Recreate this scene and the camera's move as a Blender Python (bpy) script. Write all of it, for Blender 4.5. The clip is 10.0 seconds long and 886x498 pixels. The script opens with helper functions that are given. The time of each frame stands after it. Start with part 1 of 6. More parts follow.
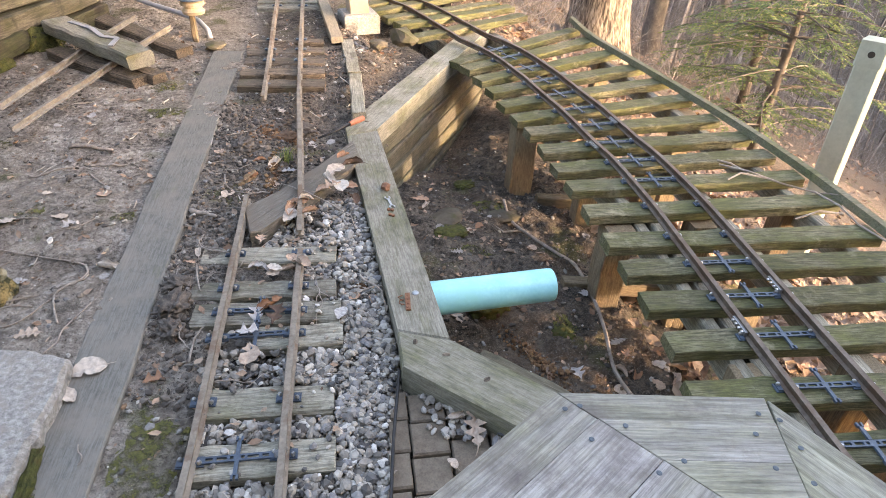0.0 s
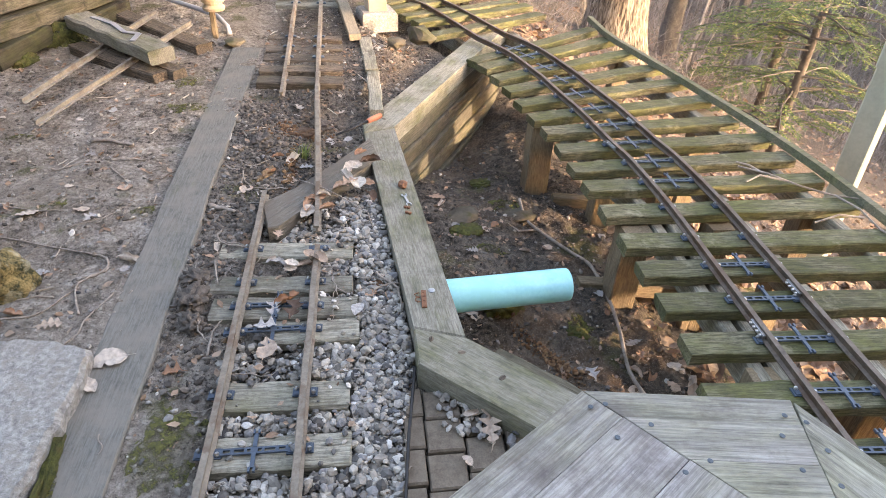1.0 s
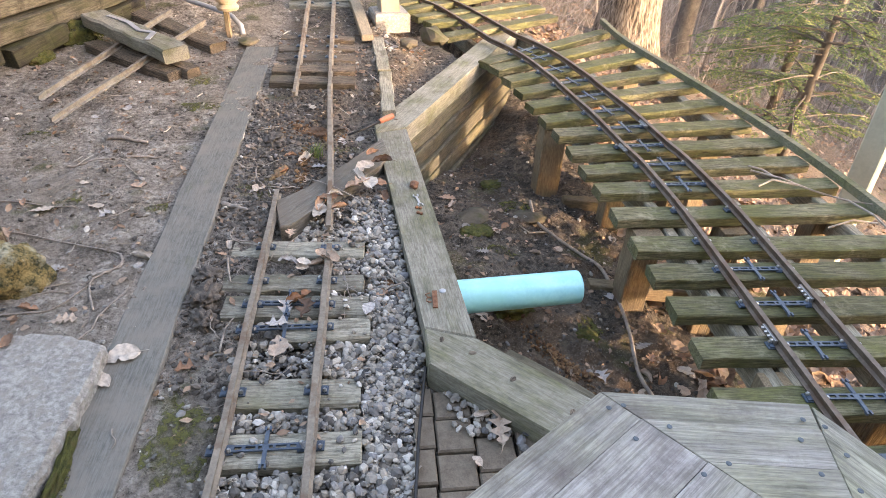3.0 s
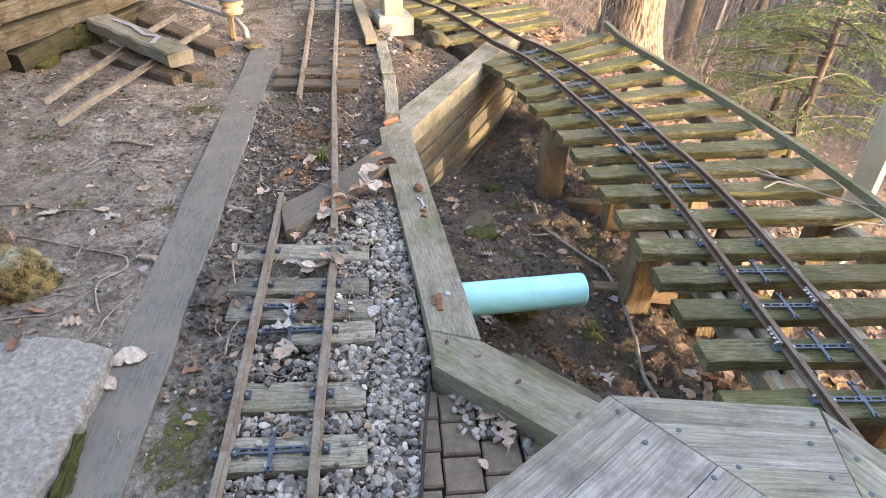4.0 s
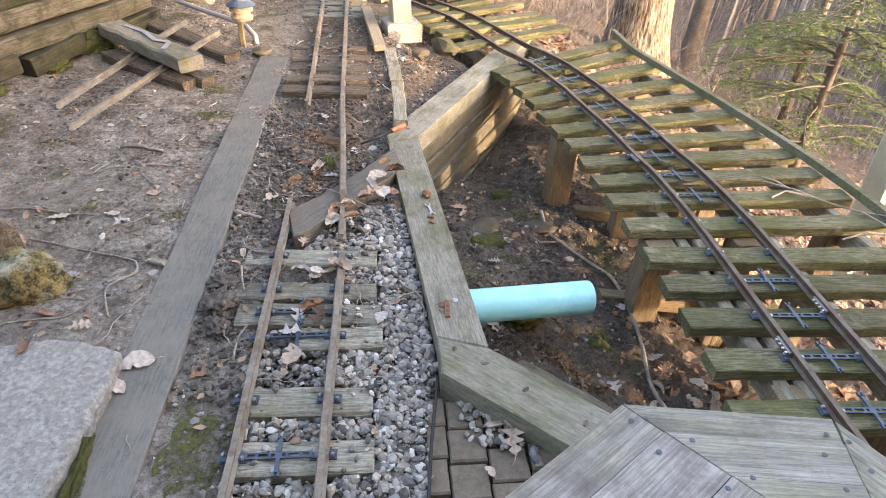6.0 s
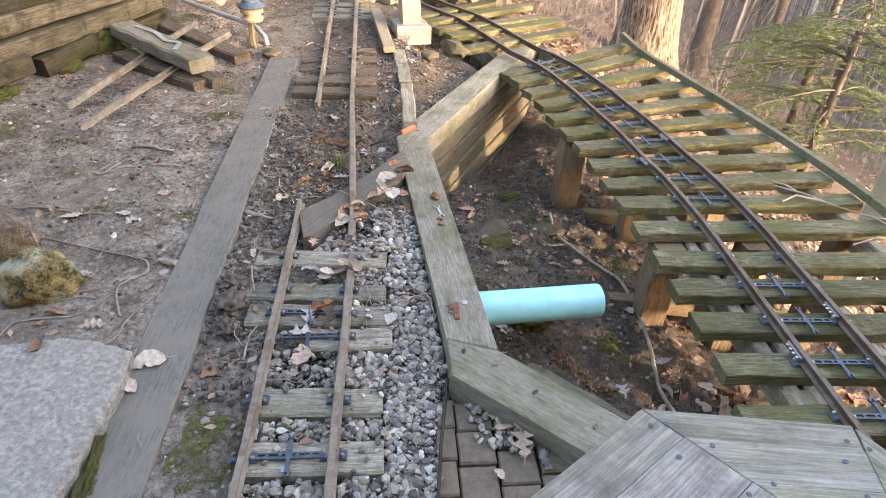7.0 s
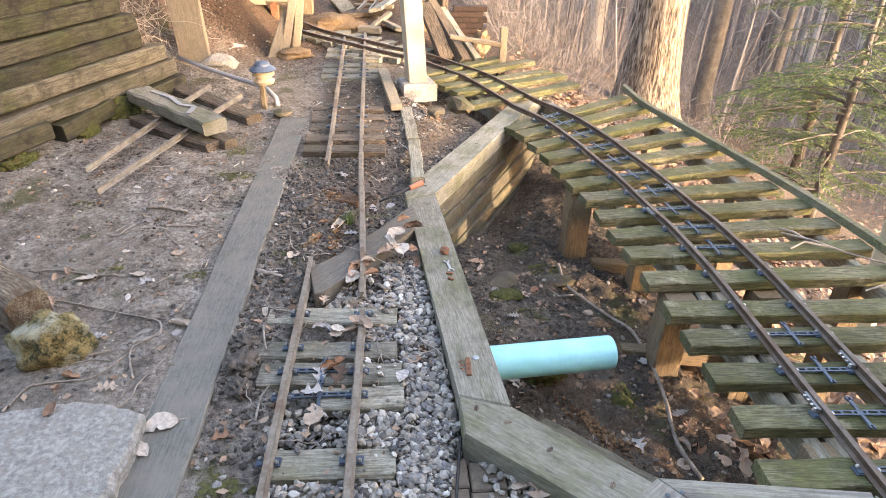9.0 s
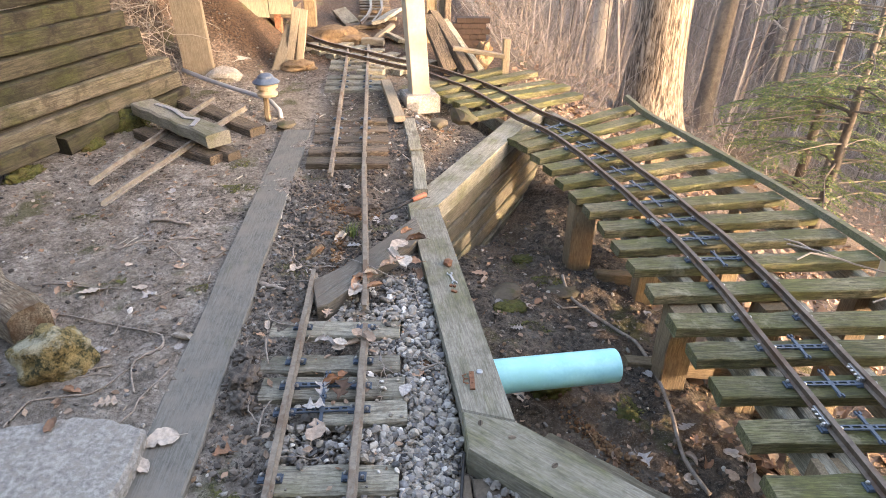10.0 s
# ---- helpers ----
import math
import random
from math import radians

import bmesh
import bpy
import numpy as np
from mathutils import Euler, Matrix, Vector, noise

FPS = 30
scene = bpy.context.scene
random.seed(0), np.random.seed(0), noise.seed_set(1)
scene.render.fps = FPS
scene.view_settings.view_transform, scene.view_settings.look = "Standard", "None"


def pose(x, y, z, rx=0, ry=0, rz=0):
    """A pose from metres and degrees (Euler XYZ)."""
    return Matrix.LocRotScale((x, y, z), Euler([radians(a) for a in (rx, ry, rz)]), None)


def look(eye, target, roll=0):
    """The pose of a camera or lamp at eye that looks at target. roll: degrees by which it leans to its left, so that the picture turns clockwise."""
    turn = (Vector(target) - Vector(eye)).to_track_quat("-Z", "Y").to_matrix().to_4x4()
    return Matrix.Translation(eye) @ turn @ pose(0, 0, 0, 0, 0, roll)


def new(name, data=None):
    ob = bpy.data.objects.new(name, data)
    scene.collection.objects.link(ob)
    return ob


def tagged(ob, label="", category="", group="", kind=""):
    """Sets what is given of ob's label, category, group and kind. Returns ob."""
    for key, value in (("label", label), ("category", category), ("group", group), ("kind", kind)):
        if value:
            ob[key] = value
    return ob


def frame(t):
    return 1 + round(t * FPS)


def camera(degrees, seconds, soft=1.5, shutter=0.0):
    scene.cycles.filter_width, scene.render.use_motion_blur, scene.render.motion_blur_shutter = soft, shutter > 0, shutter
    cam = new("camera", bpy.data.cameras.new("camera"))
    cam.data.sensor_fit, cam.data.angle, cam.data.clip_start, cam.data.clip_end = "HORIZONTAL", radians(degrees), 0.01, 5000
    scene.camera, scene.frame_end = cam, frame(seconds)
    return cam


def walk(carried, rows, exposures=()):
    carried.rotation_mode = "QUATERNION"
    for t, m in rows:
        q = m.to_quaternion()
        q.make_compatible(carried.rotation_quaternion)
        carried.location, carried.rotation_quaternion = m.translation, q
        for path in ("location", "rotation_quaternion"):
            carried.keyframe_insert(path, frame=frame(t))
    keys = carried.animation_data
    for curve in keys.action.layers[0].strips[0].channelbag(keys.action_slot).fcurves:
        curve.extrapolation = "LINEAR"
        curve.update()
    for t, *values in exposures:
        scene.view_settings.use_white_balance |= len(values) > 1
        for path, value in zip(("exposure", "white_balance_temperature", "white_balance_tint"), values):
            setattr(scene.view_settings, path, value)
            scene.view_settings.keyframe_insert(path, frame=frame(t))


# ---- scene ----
cam = camera(71.0, 10.0, soft=0.55)
PATH = [
    (0, pose(0.298, 0.182, 1.147, 54.943, -2.097, -7.295)),
    (0.5, pose(0.290, 0.182, 1.148, 54.846, -2.251, -6.898)),
    (1, pose(0.284, 0.179, 1.148, 54.750, -2.175, -5.884)),
    (1.5, pose(0.280, 0.176, 1.146, 54.691, -2.266, -5.416)),
    (2, pose(0.278, 0.174, 1.148, 54.684, -2.157, -5.156)),
    (2.5, pose(0.276, 0.176, 1.149, 54.711, -2.391, -4.964)),
    (4, pose(0.268, 0.176, 1.151, 54.999, -2.111, -4.709)),
    (4.5, pose(0.269, 0.176, 1.152, 55.094, -2.127, -4.473)),
    (5, pose(0.267, 0.177, 1.154, 55.295, -2.142, -4.329)),
    (5.5, pose(0.264, 0.175, 1.154, 55.439, -2.189, -4.254)),
    (7, pose(0.246, 0.174, 1.157, 55.638, -2.330, -3.405)),
    (7.5, pose(0.241, 0.173, 1.159, 55.867, -2.231, -3.132)),
    (8, pose(0.242, 0.172, 1.162, 56.821, -1.569, -3.426)),
    (8.5, pose(0.243, 0.174, 1.171, 57.911, -1.373, -3.347)),
    (9, pose(0.243, 0.173, 1.182, 60.111, -0.893, -3.334)),
    (9.5, pose(0.244, 0.179, 1.183, 60.754, -0.813, -3.157)),
    (10, pose(0.246, 0.186, 1.185, 61.010, -0.583, -3.104)),
]
walk(cam, PATH, exposures=((0, 3.47, 8100, 20), (7.5, 3.47, 8100, 20), (9, 3.54, 8000, 20), (9.5, 3.40, 8000, 20), (10, 3.39, 8000, 20)))

# ---- light ----
SUN_AZ, SUN_EL = radians(126), radians(5.0)      # clockwise from +y, above the horizon
world = bpy.data.worlds.new("sky")
scene.world = world
world.use_nodes = True
wn = world.node_tree
sky = wn.nodes.new("ShaderNodeTexSky")
sky.sky_type = 'NISHITA'
sky.sun_disc = False
sky.sun_elevation = radians(14)
sky.sun_rotation = SUN_AZ
sky.dust_density = 2.0
wn.links.new(sky.outputs[0], wn.nodes["Background"].inputs[0])
wn.nodes["Background"].inputs[1].default_value = 0.15
sun = new("sun", bpy.data.lights.new("sun", 'SUN'))
sun.data.energy, sun.data.angle, sun.data.color = 1.0, radians(0.6), (1.0, 0.85, 0.69)
to_sun = Vector((math.sin(SUN_AZ) * math.cos(SUN_EL), math.cos(SUN_AZ) * math.cos(SUN_EL), math.sin(SUN_EL)))
sun.matrix_world = look(to_sun * 30, (0, 0, 0))


# ---- materials ----
def nodes_of(name):
    m = bpy.data.materials.new(name)
    m.use_nodes = True
    return m, m.node_tree, m.node_tree.nodes["Principled BSDF"]


def ramp(nt, fac, stops):
    r = nt.nodes.new("ShaderNodeValToRGB")
    while len(r.color_ramp.elements) < len(stops):
        r.color_ramp.elements.new(0.5)
    for e, (p, c) in zip(r.color_ramp.elements, stops):
        e.position, e.color = p, (c[0], c[1], c[2], 1) if not isinstance(c, float) else (c, c, c, 1)
    nt.links.new(fac, r.inputs[0])
    return r.outputs[0]


def tex(nt, vec, scale, detail=4.0, rough=0.55, distort=0.0):
    n = nt.nodes.new("ShaderNodeTexNoise")
    n.inputs["Scale"].default_value, n.inputs["Detail"].default_value = scale, detail
    n.inputs["Roughness"].default_value, n.inputs["Distortion"].default_value = rough, distort
    nt.links.new(vec, n.inputs["Vector"])
    return n.outputs["Fac"]


def mixc(nt, fac, a, b, mode='MIX'):
    n = nt.nodes.new("ShaderNodeMix")
    n.data_type, n.blend_type = 'RGBA', mode
    for sock, val in ((n.inputs[0], fac), (n.inputs[6], a), (n.inputs[7], b)):
        if isinstance(val, (int, float)):
            sock.default_value = val
        elif isinstance(val, tuple):
            sock.default_value = (*val, 1)
        else:
            nt.links.new(val, sock)
    return n.outputs[2]


def math2(nt, op, a, b, clamp=False):
    n = nt.nodes.new("ShaderNodeMath")
    n.operation, n.use_clamp = op, clamp
    for sock, val in ((n.inputs[0], a), (n.inputs[1], b)):
        if isinstance(val, (int, float)):
            sock.default_value = val
        else:
            nt.links.new(val, sock)
    return n.outputs[0]


def coords(nt, kind="Object", scale=(1, 1, 1), shuffle=False):
    tc = nt.nodes.new("ShaderNodeTexCoord")
    mp = nt.nodes.new("ShaderNodeMapping")
    mp.inputs["Scale"].default_value = scale
    nt.links.new(tc.outputs[kind], mp.inputs["Vector"])
    if not shuffle:
        return mp.outputs[0]
    oi = nt.nodes.new("ShaderNodeObjectInfo")
    add = nt.nodes.new("ShaderNodeVectorMath")
    add.operation = 'MULTIPLY_ADD'
    add.inputs[1].default_value = (17.3, 31.7, 23.1)
    nt.links.new(oi.outputs["Random"], add.inputs[0])
    nt.links.new(mp.outputs[0], add.inputs[2])
    return add.outputs[0]


def bump(nt, bsdf, height, strength, dist):
    b = nt.nodes.new("ShaderNodeBump")
    b.inputs["Strength"].default_value, b.inputs["Distance"].default_value = strength, dist
    nt.links.new(height, b.inputs["Height"])
    nt.links.new(b.outputs[0], bsdf.inputs["Normal"])


def world_pos(nt):
    return nt.nodes.new("ShaderNodeNewGeometry").outputs["Position"]


def wood(name, dark, light, algae=None, algae_at=(0.45, 0.6), dirt=None, dirt_at=(0.5, 0.65), rough=0.85, relief=0.5, split=0.5, g=2.0, flat=0.0, sx=1.0):
    """Weathered timber with its grain along the local x axis, a cover of algae and patches of dirt."""
    m, nt, b = nodes_of(name)
    v = coords(nt, "Object", (4.5 * g * sx, 50 * g, 50 * g), True)
    g1 = tex(nt, v, 1.6, 6, 0.7, 0.5)
    v2 = coords(nt, "Object", (11.0 * g * sx, 130 * g, 130 * g), True)
    g2 = tex(nt, v2, 1.0, 3, 0.6, 0.2)
    v3 = coords(nt, "Object", (1, 1, 1), True)
    big = tex(nt, v3, 5.0, 5, 0.6)
    mid = tex(nt, coords(nt, "Object", (5, 22, 22), True), 1.0, 5, 0.7)
    grain = math2(nt, 'ADD', math2(nt, 'MULTIPLY', g1, 0.6), math2(nt, 'MULTIPLY', g2, 0.4))
    col = ramp(nt, grain, [(0.37, tuple(c * 0.38 for c in dark)), (0.45, tuple(c * 0.9 for c in dark)), (0.54, light), (0.66, tuple(min(0.8, c * 1.3) for c in light))])
    speck = tex(nt, coords(nt, "Object", (16 * g * sx, 60 * g, 60 * g), True), 1.0, 4, 0.7)
    col = mixc(nt, ramp(nt, speck, [(0.30, 0.75), (0.42, 0.0)]), col, tuple(c * 0.35 for c in dark))
    col = mixc(nt, ramp(nt, speck, [(0.60, 0.0), (0.72, 0.45)]), col, tuple(min(0.8, c * 1.45) for c in light))
    col = mixc(nt, ramp(nt, big, [(0.35, 0.0), (0.7, 0.45)]), col, tuple(0.5 * (a + c) * 0.75 for a, c in zip(dark, light)))
    iso = tex(nt, v3, 70.0 * (g / 2) ** 0.5, 6, 0.75)
    col = mixc(nt, 0.85, col, ramp(nt, iso, [(0.34, 0.45), (0.5, 0.95), (0.66, 1.0)]), 'MULTIPLY')
    if flat:
        col = mixc(nt, flat, col, tuple(0.5 * (a + c) for a, c in zip(dark, light)))
    if algae:
        mask = ramp(nt, math2(nt, 'ADD', math2(nt, 'MULTIPLY', big, 0.55), math2(nt, 'MULTIPLY', mid, 0.45)), [(algae_at[0], 0.0), (algae_at[1], 1.0)])
        ac = ramp(nt, math2(nt, 'ADD', math2(nt, 'MULTIPLY', grain, 0.5), math2(nt, 'MULTIPLY', tex(nt, coords(nt, "Object", (14, 40, 40), True), 1.0, 5, 0.75), 0.5)), [(0.36, tuple(c * 0.3 for c in algae)), (0.5, algae), (0.64, tuple(c * 2.0 for c in algae))])
        col = mixc(nt, math2(nt, 'MULTIPLY', mask, 0.9), col, ac)
    if dirt:
        dn = tex(nt, v3, 11.0, 6, 0.7)
        col = mixc(nt, ramp(nt, dn, [(dirt_at[0], 0.0), (dirt_at[1], 0.9)]), col, dirt)
    oi = nt.nodes.new("ShaderNodeObjectInfo")
    hsv = nt.nodes.new("ShaderNodeHueSaturation")
    nt.links.new(math2(nt, 'ADD', math2(nt, 'MULTIPLY', oi.outputs["Random"], 0.35), 0.84), hsv.inputs["Value"])
    nt.links.new(col, hsv.inputs["Color"])
    nt.links.new(hsv.outputs[0], b.inputs["Base Color"])
    b.inputs["Roughness"].default_value = rough
    crack = ramp(nt, tex(nt, coords(nt, "Object", (0.9, 60, 60), True), 1.0, 2, 0.5, 0.3), [(0.30, 0.0), (0.38, 1.0)])
    h = math2(nt, 'ADD', grain, math2(nt, 'MULTIPLY', crack, split))
    bump(nt, b, h, min(1.0, relief * 1.5), 0.006)
    return m


def plain(name, a, c, scale=12.0, rough=0.6, metal=0.0, relief=0.2, dist=0.002, stains=None, per_island=0.0, kind="Object", tight=0.15):
    m, nt, b = nodes_of(name)
    v = coords(nt, kind, (1, 1, 1), kind == "Object")
    n1 = tex(nt, v, scale, 6, 0.65)
    n2 = tex(nt, v, scale * 6, 4, 0.6)
    f = math2(nt, 'ADD', math2(nt, 'MULTIPLY', n1, 0.65), math2(nt, 'MULTIPLY', n2, 0.35))
    col = ramp(nt, f, [(0.5 - tight, a), (0.5 + tight, c)])
    if stains:
        col = mixc(nt, ramp(nt, tex(nt, v, scale * 0.45, 5, 0.7), [(0.5, 0.0), (0.62, 0.85)]), col, stains)
    if per_island:
        geo = nt.nodes.new("ShaderNodeNewGeometry")
        hsv = nt.nodes.new("ShaderNodeHueSaturation")
        nt.links.new(math2(nt, 'ADD', math2(nt, 'MULTIPLY', geo.outputs["Random Per Island"], per_island), 1 - per_island * 0.5), hsv.inputs["Value"])
        nt.links.new(col, hsv.inputs["Color"])
        col = hsv.outputs[0]
    nt.links.new(col, b.inputs["Base Color"])
    b.inputs["Roughness"].default_value, b.inputs["Metallic"].default_value = rough, metal
    bump(nt, b, f, relief, dist)
    return m


def island_colours(name, stops, rough=0.8, scale=30.0, translucent=0.0, obj_random=False):
    """A different colour from the ramp for each piece, with a little mottling."""
    m, nt, b = nodes_of(name)
    if obj_random:
        r = nt.nodes.new("ShaderNodeObjectInfo").outputs["Random"]
    else:
        r = nt.nodes.new("ShaderNodeNewGeometry").outputs["Random Per Island"]
    col = ramp(nt, r, stops)
    n = tex(nt, coords(nt, "Object"), scale, 5, 0.65)
    col = mixc(nt, 0.75, col, ramp(nt, n, [(0.3, 0.5), (0.6, 1.0)]), 'MULTIPLY')
    nt.links.new(col, b.inputs["Base Color"])
    b.inputs["Roughness"].default_value = rough
    bump(nt, b, n, 0.35, 0.003)
    return m


MOSS = (0.056, 0.063, 0.016)
W_CAP = wood("weathered_cap_timber", (0.20, 0.188, 0.152), (0.33, 0.312, 0.258), (0.095, 0.097, 0.04), (0.46, 0.66), (0.095, 0.082, 0.06), (0.55, 0.78), g=2.2, flat=0.4, relief=0.07, split=0.15)
W_WALL = wood("retaining_timber", (0.085, 0.075, 0.052), (0.185, 0.165, 0.12), (0.06, 0.062, 0.024), (0.47, 0.70), (0.04, 0.034, 0.025), (0.55, 0.72), flat=0.5, g=1.5)
W_TIE = wood("algae_covered_tie_wood", (0.08, 0.072, 0.042), (0.20, 0.183, 0.12), (0.064, 0.068, 0.02), (0.37, 0.56), (0.245, 0.228, 0.155), (0.58, 0.73), relief=0.35, flat=0.05)
W_GREY = wood("silver_grey_deck_board", (0.235, 0.212, 0.205), (0.41, 0.383, 0.37), (0.215, 0.207, 0.145), (0.40, 0.60), (0.125, 0.103, 0.095), (0.50, 0.68), g=3.6, flat=0.4, sx=0.5, relief=0.3)
W_TRACK = wood("grey_track_tie", (0.20, 0.187, 0.147), (0.37, 0.348, 0.285), (0.115, 0.115, 0.055), (0.5, 0.75), (0.10, 0.082, 0.06), (0.52, 0.70), flat=0.25)
W_OLD = wood("brown_old_tie", (0.074, 0.056, 0.041), (0.2, 0.155, 0.115), (0.074, 0.074, 0.03), (0.55, 0.75), (0.104, 0.081, 0.059), (0.48, 0.65))
W_MUDDY = wood("muddy_ground_timber", (0.12, 0.108, 0.088), (0.23, 0.21, 0.178), (0.11, 0.10, 0.045), (0.55, 0.7), (0.145, 0.122, 0.10), (0.42, 0.6), flat=0.3)
W_LOG = wood("rotten_log_wood", (0.12, 0.09, 0.06), (0.34, 0.29, 0.22), None, dirt=(0.11, 0.065, 0.035), dirt_at=(0.45, 0.6))
W_SIDING = wood("grey_green_siding", (0.17, 0.17, 0.125), (0.27, 0.265, 0.20), (0.15, 0.15, 0.085), (0.5, 0.7), relief=0.2, flat=0.5)
W_POST = wood("post_wood", (0.135, 0.10, 0.065), (0.265, 0.205, 0.13), (0.085, 0.078, 0.036), (0.55, 0.8), flat=0.45)
W_PALE = wood("pale_sawn_wood", (0.19, 0.155, 0.112), (0.31, 0.265, 0.20), None, dirt=(0.17, 0.13, 0.09), dirt_at=(0.55, 0.75), flat=0.55)
W_PLANK = wood("muddy_walk_plank", (0.115, 0.113, 0.10), (0.185, 0.182, 0.165), (0.10, 0.10, 0.055), (0.56, 0.70), (0.185, 0.168, 0.145), (0.42, 0.66), relief=0.2, split=0.2, g=2.0, flat=0.4)
W_BARN = wood("mossy_wall_timber", (0.026, 0.023, 0.016), (0.088, 0.078, 0.052), (0.034, 0.038, 0.011), (0.44, 0.62), (0.012, 0.010, 0.008), (0.50, 0.66), flat=0.4, g=1.2)
W_BARN_PALE = wood("bleached_wall_timber", (0.065, 0.057, 0.041), (0.19, 0.168, 0.125), (0.045, 0.048, 0.017), (0.48, 0.66), (0.028, 0.024, 0.018), (0.52, 0.68), flat=0.4, g=1.2)
M_RAIL = plain("dull_brown_rail_steel", (0.096, 0.074, 0.059), (0.2, 0.159, 0.13), 18, 0.5, 0.55, 0.3, 0.001, (0.118, 0.074, 0.052))
M_RAIL_OLD = plain("muddy_rail", (0.148, 0.122, 0.096), (0.296, 0.255, 0.207), 22, 0.7, 0.15, 0.4, 0.0015, (0.141, 0.089, 0.059))
M_RAIL_PALE = plain("bleached_rail", (0.15, 0.13, 0.11), (0.34, 0.31, 0.27), 22, 0.7, 0.1, 0.4, 0.0015, (0.17, 0.13, 0.10))
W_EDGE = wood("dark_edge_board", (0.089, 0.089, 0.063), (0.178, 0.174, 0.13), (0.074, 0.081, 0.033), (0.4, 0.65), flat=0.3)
M_CLIP = plain("blue_black_plastic", (0.03, 0.045, 0.07), (0.08, 0.115, 0.16), 40, 0.45, 0.0, 0.2, 0.0005)
M_BOLT = plain("zinc_bolt", (0.333, 0.34, 0.348), (0.518, 0.518, 0.518), 60, 0.35, 0.9, 0.2, 0.0005)
M_PIPE = plain("teal_plastic_pipe", (0.22, 0.62, 0.72), (0.32, 0.76, 0.84), 14, 0.3, 0.0, 0.05, 0.0005, (0.25, 0.66, 0.70))
M_RUST = plain("orange_rust", (0.126, 0.048, 0.026), (0.311, 0.155, 0.089), 60, 0.85, 0.1, 0.5, 0.001)
M_STONE = plain("grey_slab_stone", (0.20, 0.192, 0.18), (0.45, 0.435, 0.41), 75, 0.9, 0, 1.0, 0.008, (0.30, 0.275, 0.24), tight=0.10)
# ochre end of the ramp paints golden sun patches; the dark end is moss
M_ROCK = plain("mossy_sun_painted_rock", (0.03, 0.034, 0.012), (0.29, 0.215, 0.09), 26, 0.9, 0, 1.0, 0.014, (0.40, 0.385, 0.29), tight=0.08)
M_PAVER = plain("concrete_paver", (0.096, 0.074, 0.056), (0.192, 0.159, 0.122), 40, 0.92, 0, 0.6, 0.002)
M_PIT_ROCK = plain("brown_pit_stone", (0.067, 0.056, 0.041), (0.133, 0.111, 0.081), 14, 0.9, 0, 0.7, 0.006, (0.056, 0.059, 0.022))
M_GRAVEL = island_colours("mixed_gravel", [(0.0, (0.04, 0.04, 0.043)), (0.16, (0.33, 0.295, 0.25)), (0.30, (0.11, 0.11, 0.112)), (0.46, (0.42, 0.375, 0.31)), (0.62, (0.19, 0.19, 0.20)), (0.78, (0.40, 0.38, 0.35)), (0.95, (0.50, 0.465, 0.41)), (1.0, (0.74, 0.72, 0.69))], 0.75, 60)
M_LEAF_PALE = island_colours("pale_dry_leaf", [(0.0, (0.42, 0.31, 0.235)), (0.5, (0.53, 0.44, 0.365)), (1.0, (0.60, 0.545, 0.48))], 0.6, 7, obj_random=True)
M_LEAF_TAN = island_colours("tan_dry_leaf", [(0.0, (0.26, 0.12, 0.06)), (0.5, (0.42, 0.24, 0.15)), (1.0, (0.50, 0.36, 0.27))], 0.65, 9, obj_random=True)
M_LEAF_GREY = island_colours("grey_dry_leaf", [(0.0, (0.27, 0.245, 0.23)), (0.5, (0.38, 0.35, 0.33)), (1.0, (0.46, 0.44, 0.43))], 0.7, 9, obj_random=True)
M_LEAF_DARK = island_colours("brown_dry_leaf", [(0.0, (0.10, 0.055, 0.035)), (1.0, (0.24, 0.14, 0.09))], 0.7, 9, obj_random=True)
M_LITTER = island_colours("leaf_litter", [(0.0, (0.178, 0.104, 0.067)), (0.35, (0.326, 0.215, 0.148)), (0.7, (0.429, 0.318, 0.237)), (1.0, (0.237, 0.133, 0.081))], 0.75, 25)
M_TWIG = plain("grey_brown_twig", (0.15, 0.122, 0.10), (0.40, 0.35, 0.305), 25, 0.85, 0, 0.4, 0.001)
M_BRUSH = island_colours("bare_brush", [(0.0, (0.074, 0.063, 0.059)), (0.5, (0.215, 0.185, 0.172)), (1.0, (0.414, 0.377, 0.351))], 0.85, 8)
M_WHITE = plain("cream_painted_post", (0.311, 0.281, 0.229), (0.414, 0.385, 0.318), 6, 0.6, 0, 0.15, 0.001, (0.326, 0.274, 0.2))
M_GREENPAINT = plain("pale_green_painted_post", (0.266, 0.311, 0.266), (0.37, 0.414, 0.355), 6, 0.5, 0, 0.1, 0.001)
M_LAMPBLUE = plain("blue_grey_lamp_cap", (0.052, 0.081, 0.133), (0.104, 0.141, 0.2), 20, 0.45)
M_LAMPBODY = plain("tan_lamp_glass", (0.311, 0.237, 0.155), (0.429, 0.348, 0.244), 20, 0.4)
M_CONDUIT = plain("grey_conduit", (0.281, 0.296, 0.326), (0.407, 0.422, 0.459), 10, 0.35, 0.2)
M_BLACK = plain("black_rubber", (0.009, 0.009, 0.01), (0.026, 0.026, 0.027), 30, 0.55)
M_SCREW = plain("blue_grey_screw", (0.044, 0.056, 0.067), (0.118, 0.141, 0.163), 90, 0.4, 0.5)
M_ORANGE = plain("orange_handle", (0.407, 0.118, 0.059), (0.533, 0.222, 0.133), 30, 0.6)
# brick red taken far down so the colour holds the stack's shade
M_BRICK = plain("shade_darkened_brick", (0.018, 0.011, 0.009), (0.045, 0.025, 0.019), 14, 0.9, 0, 0.6, 0.004)
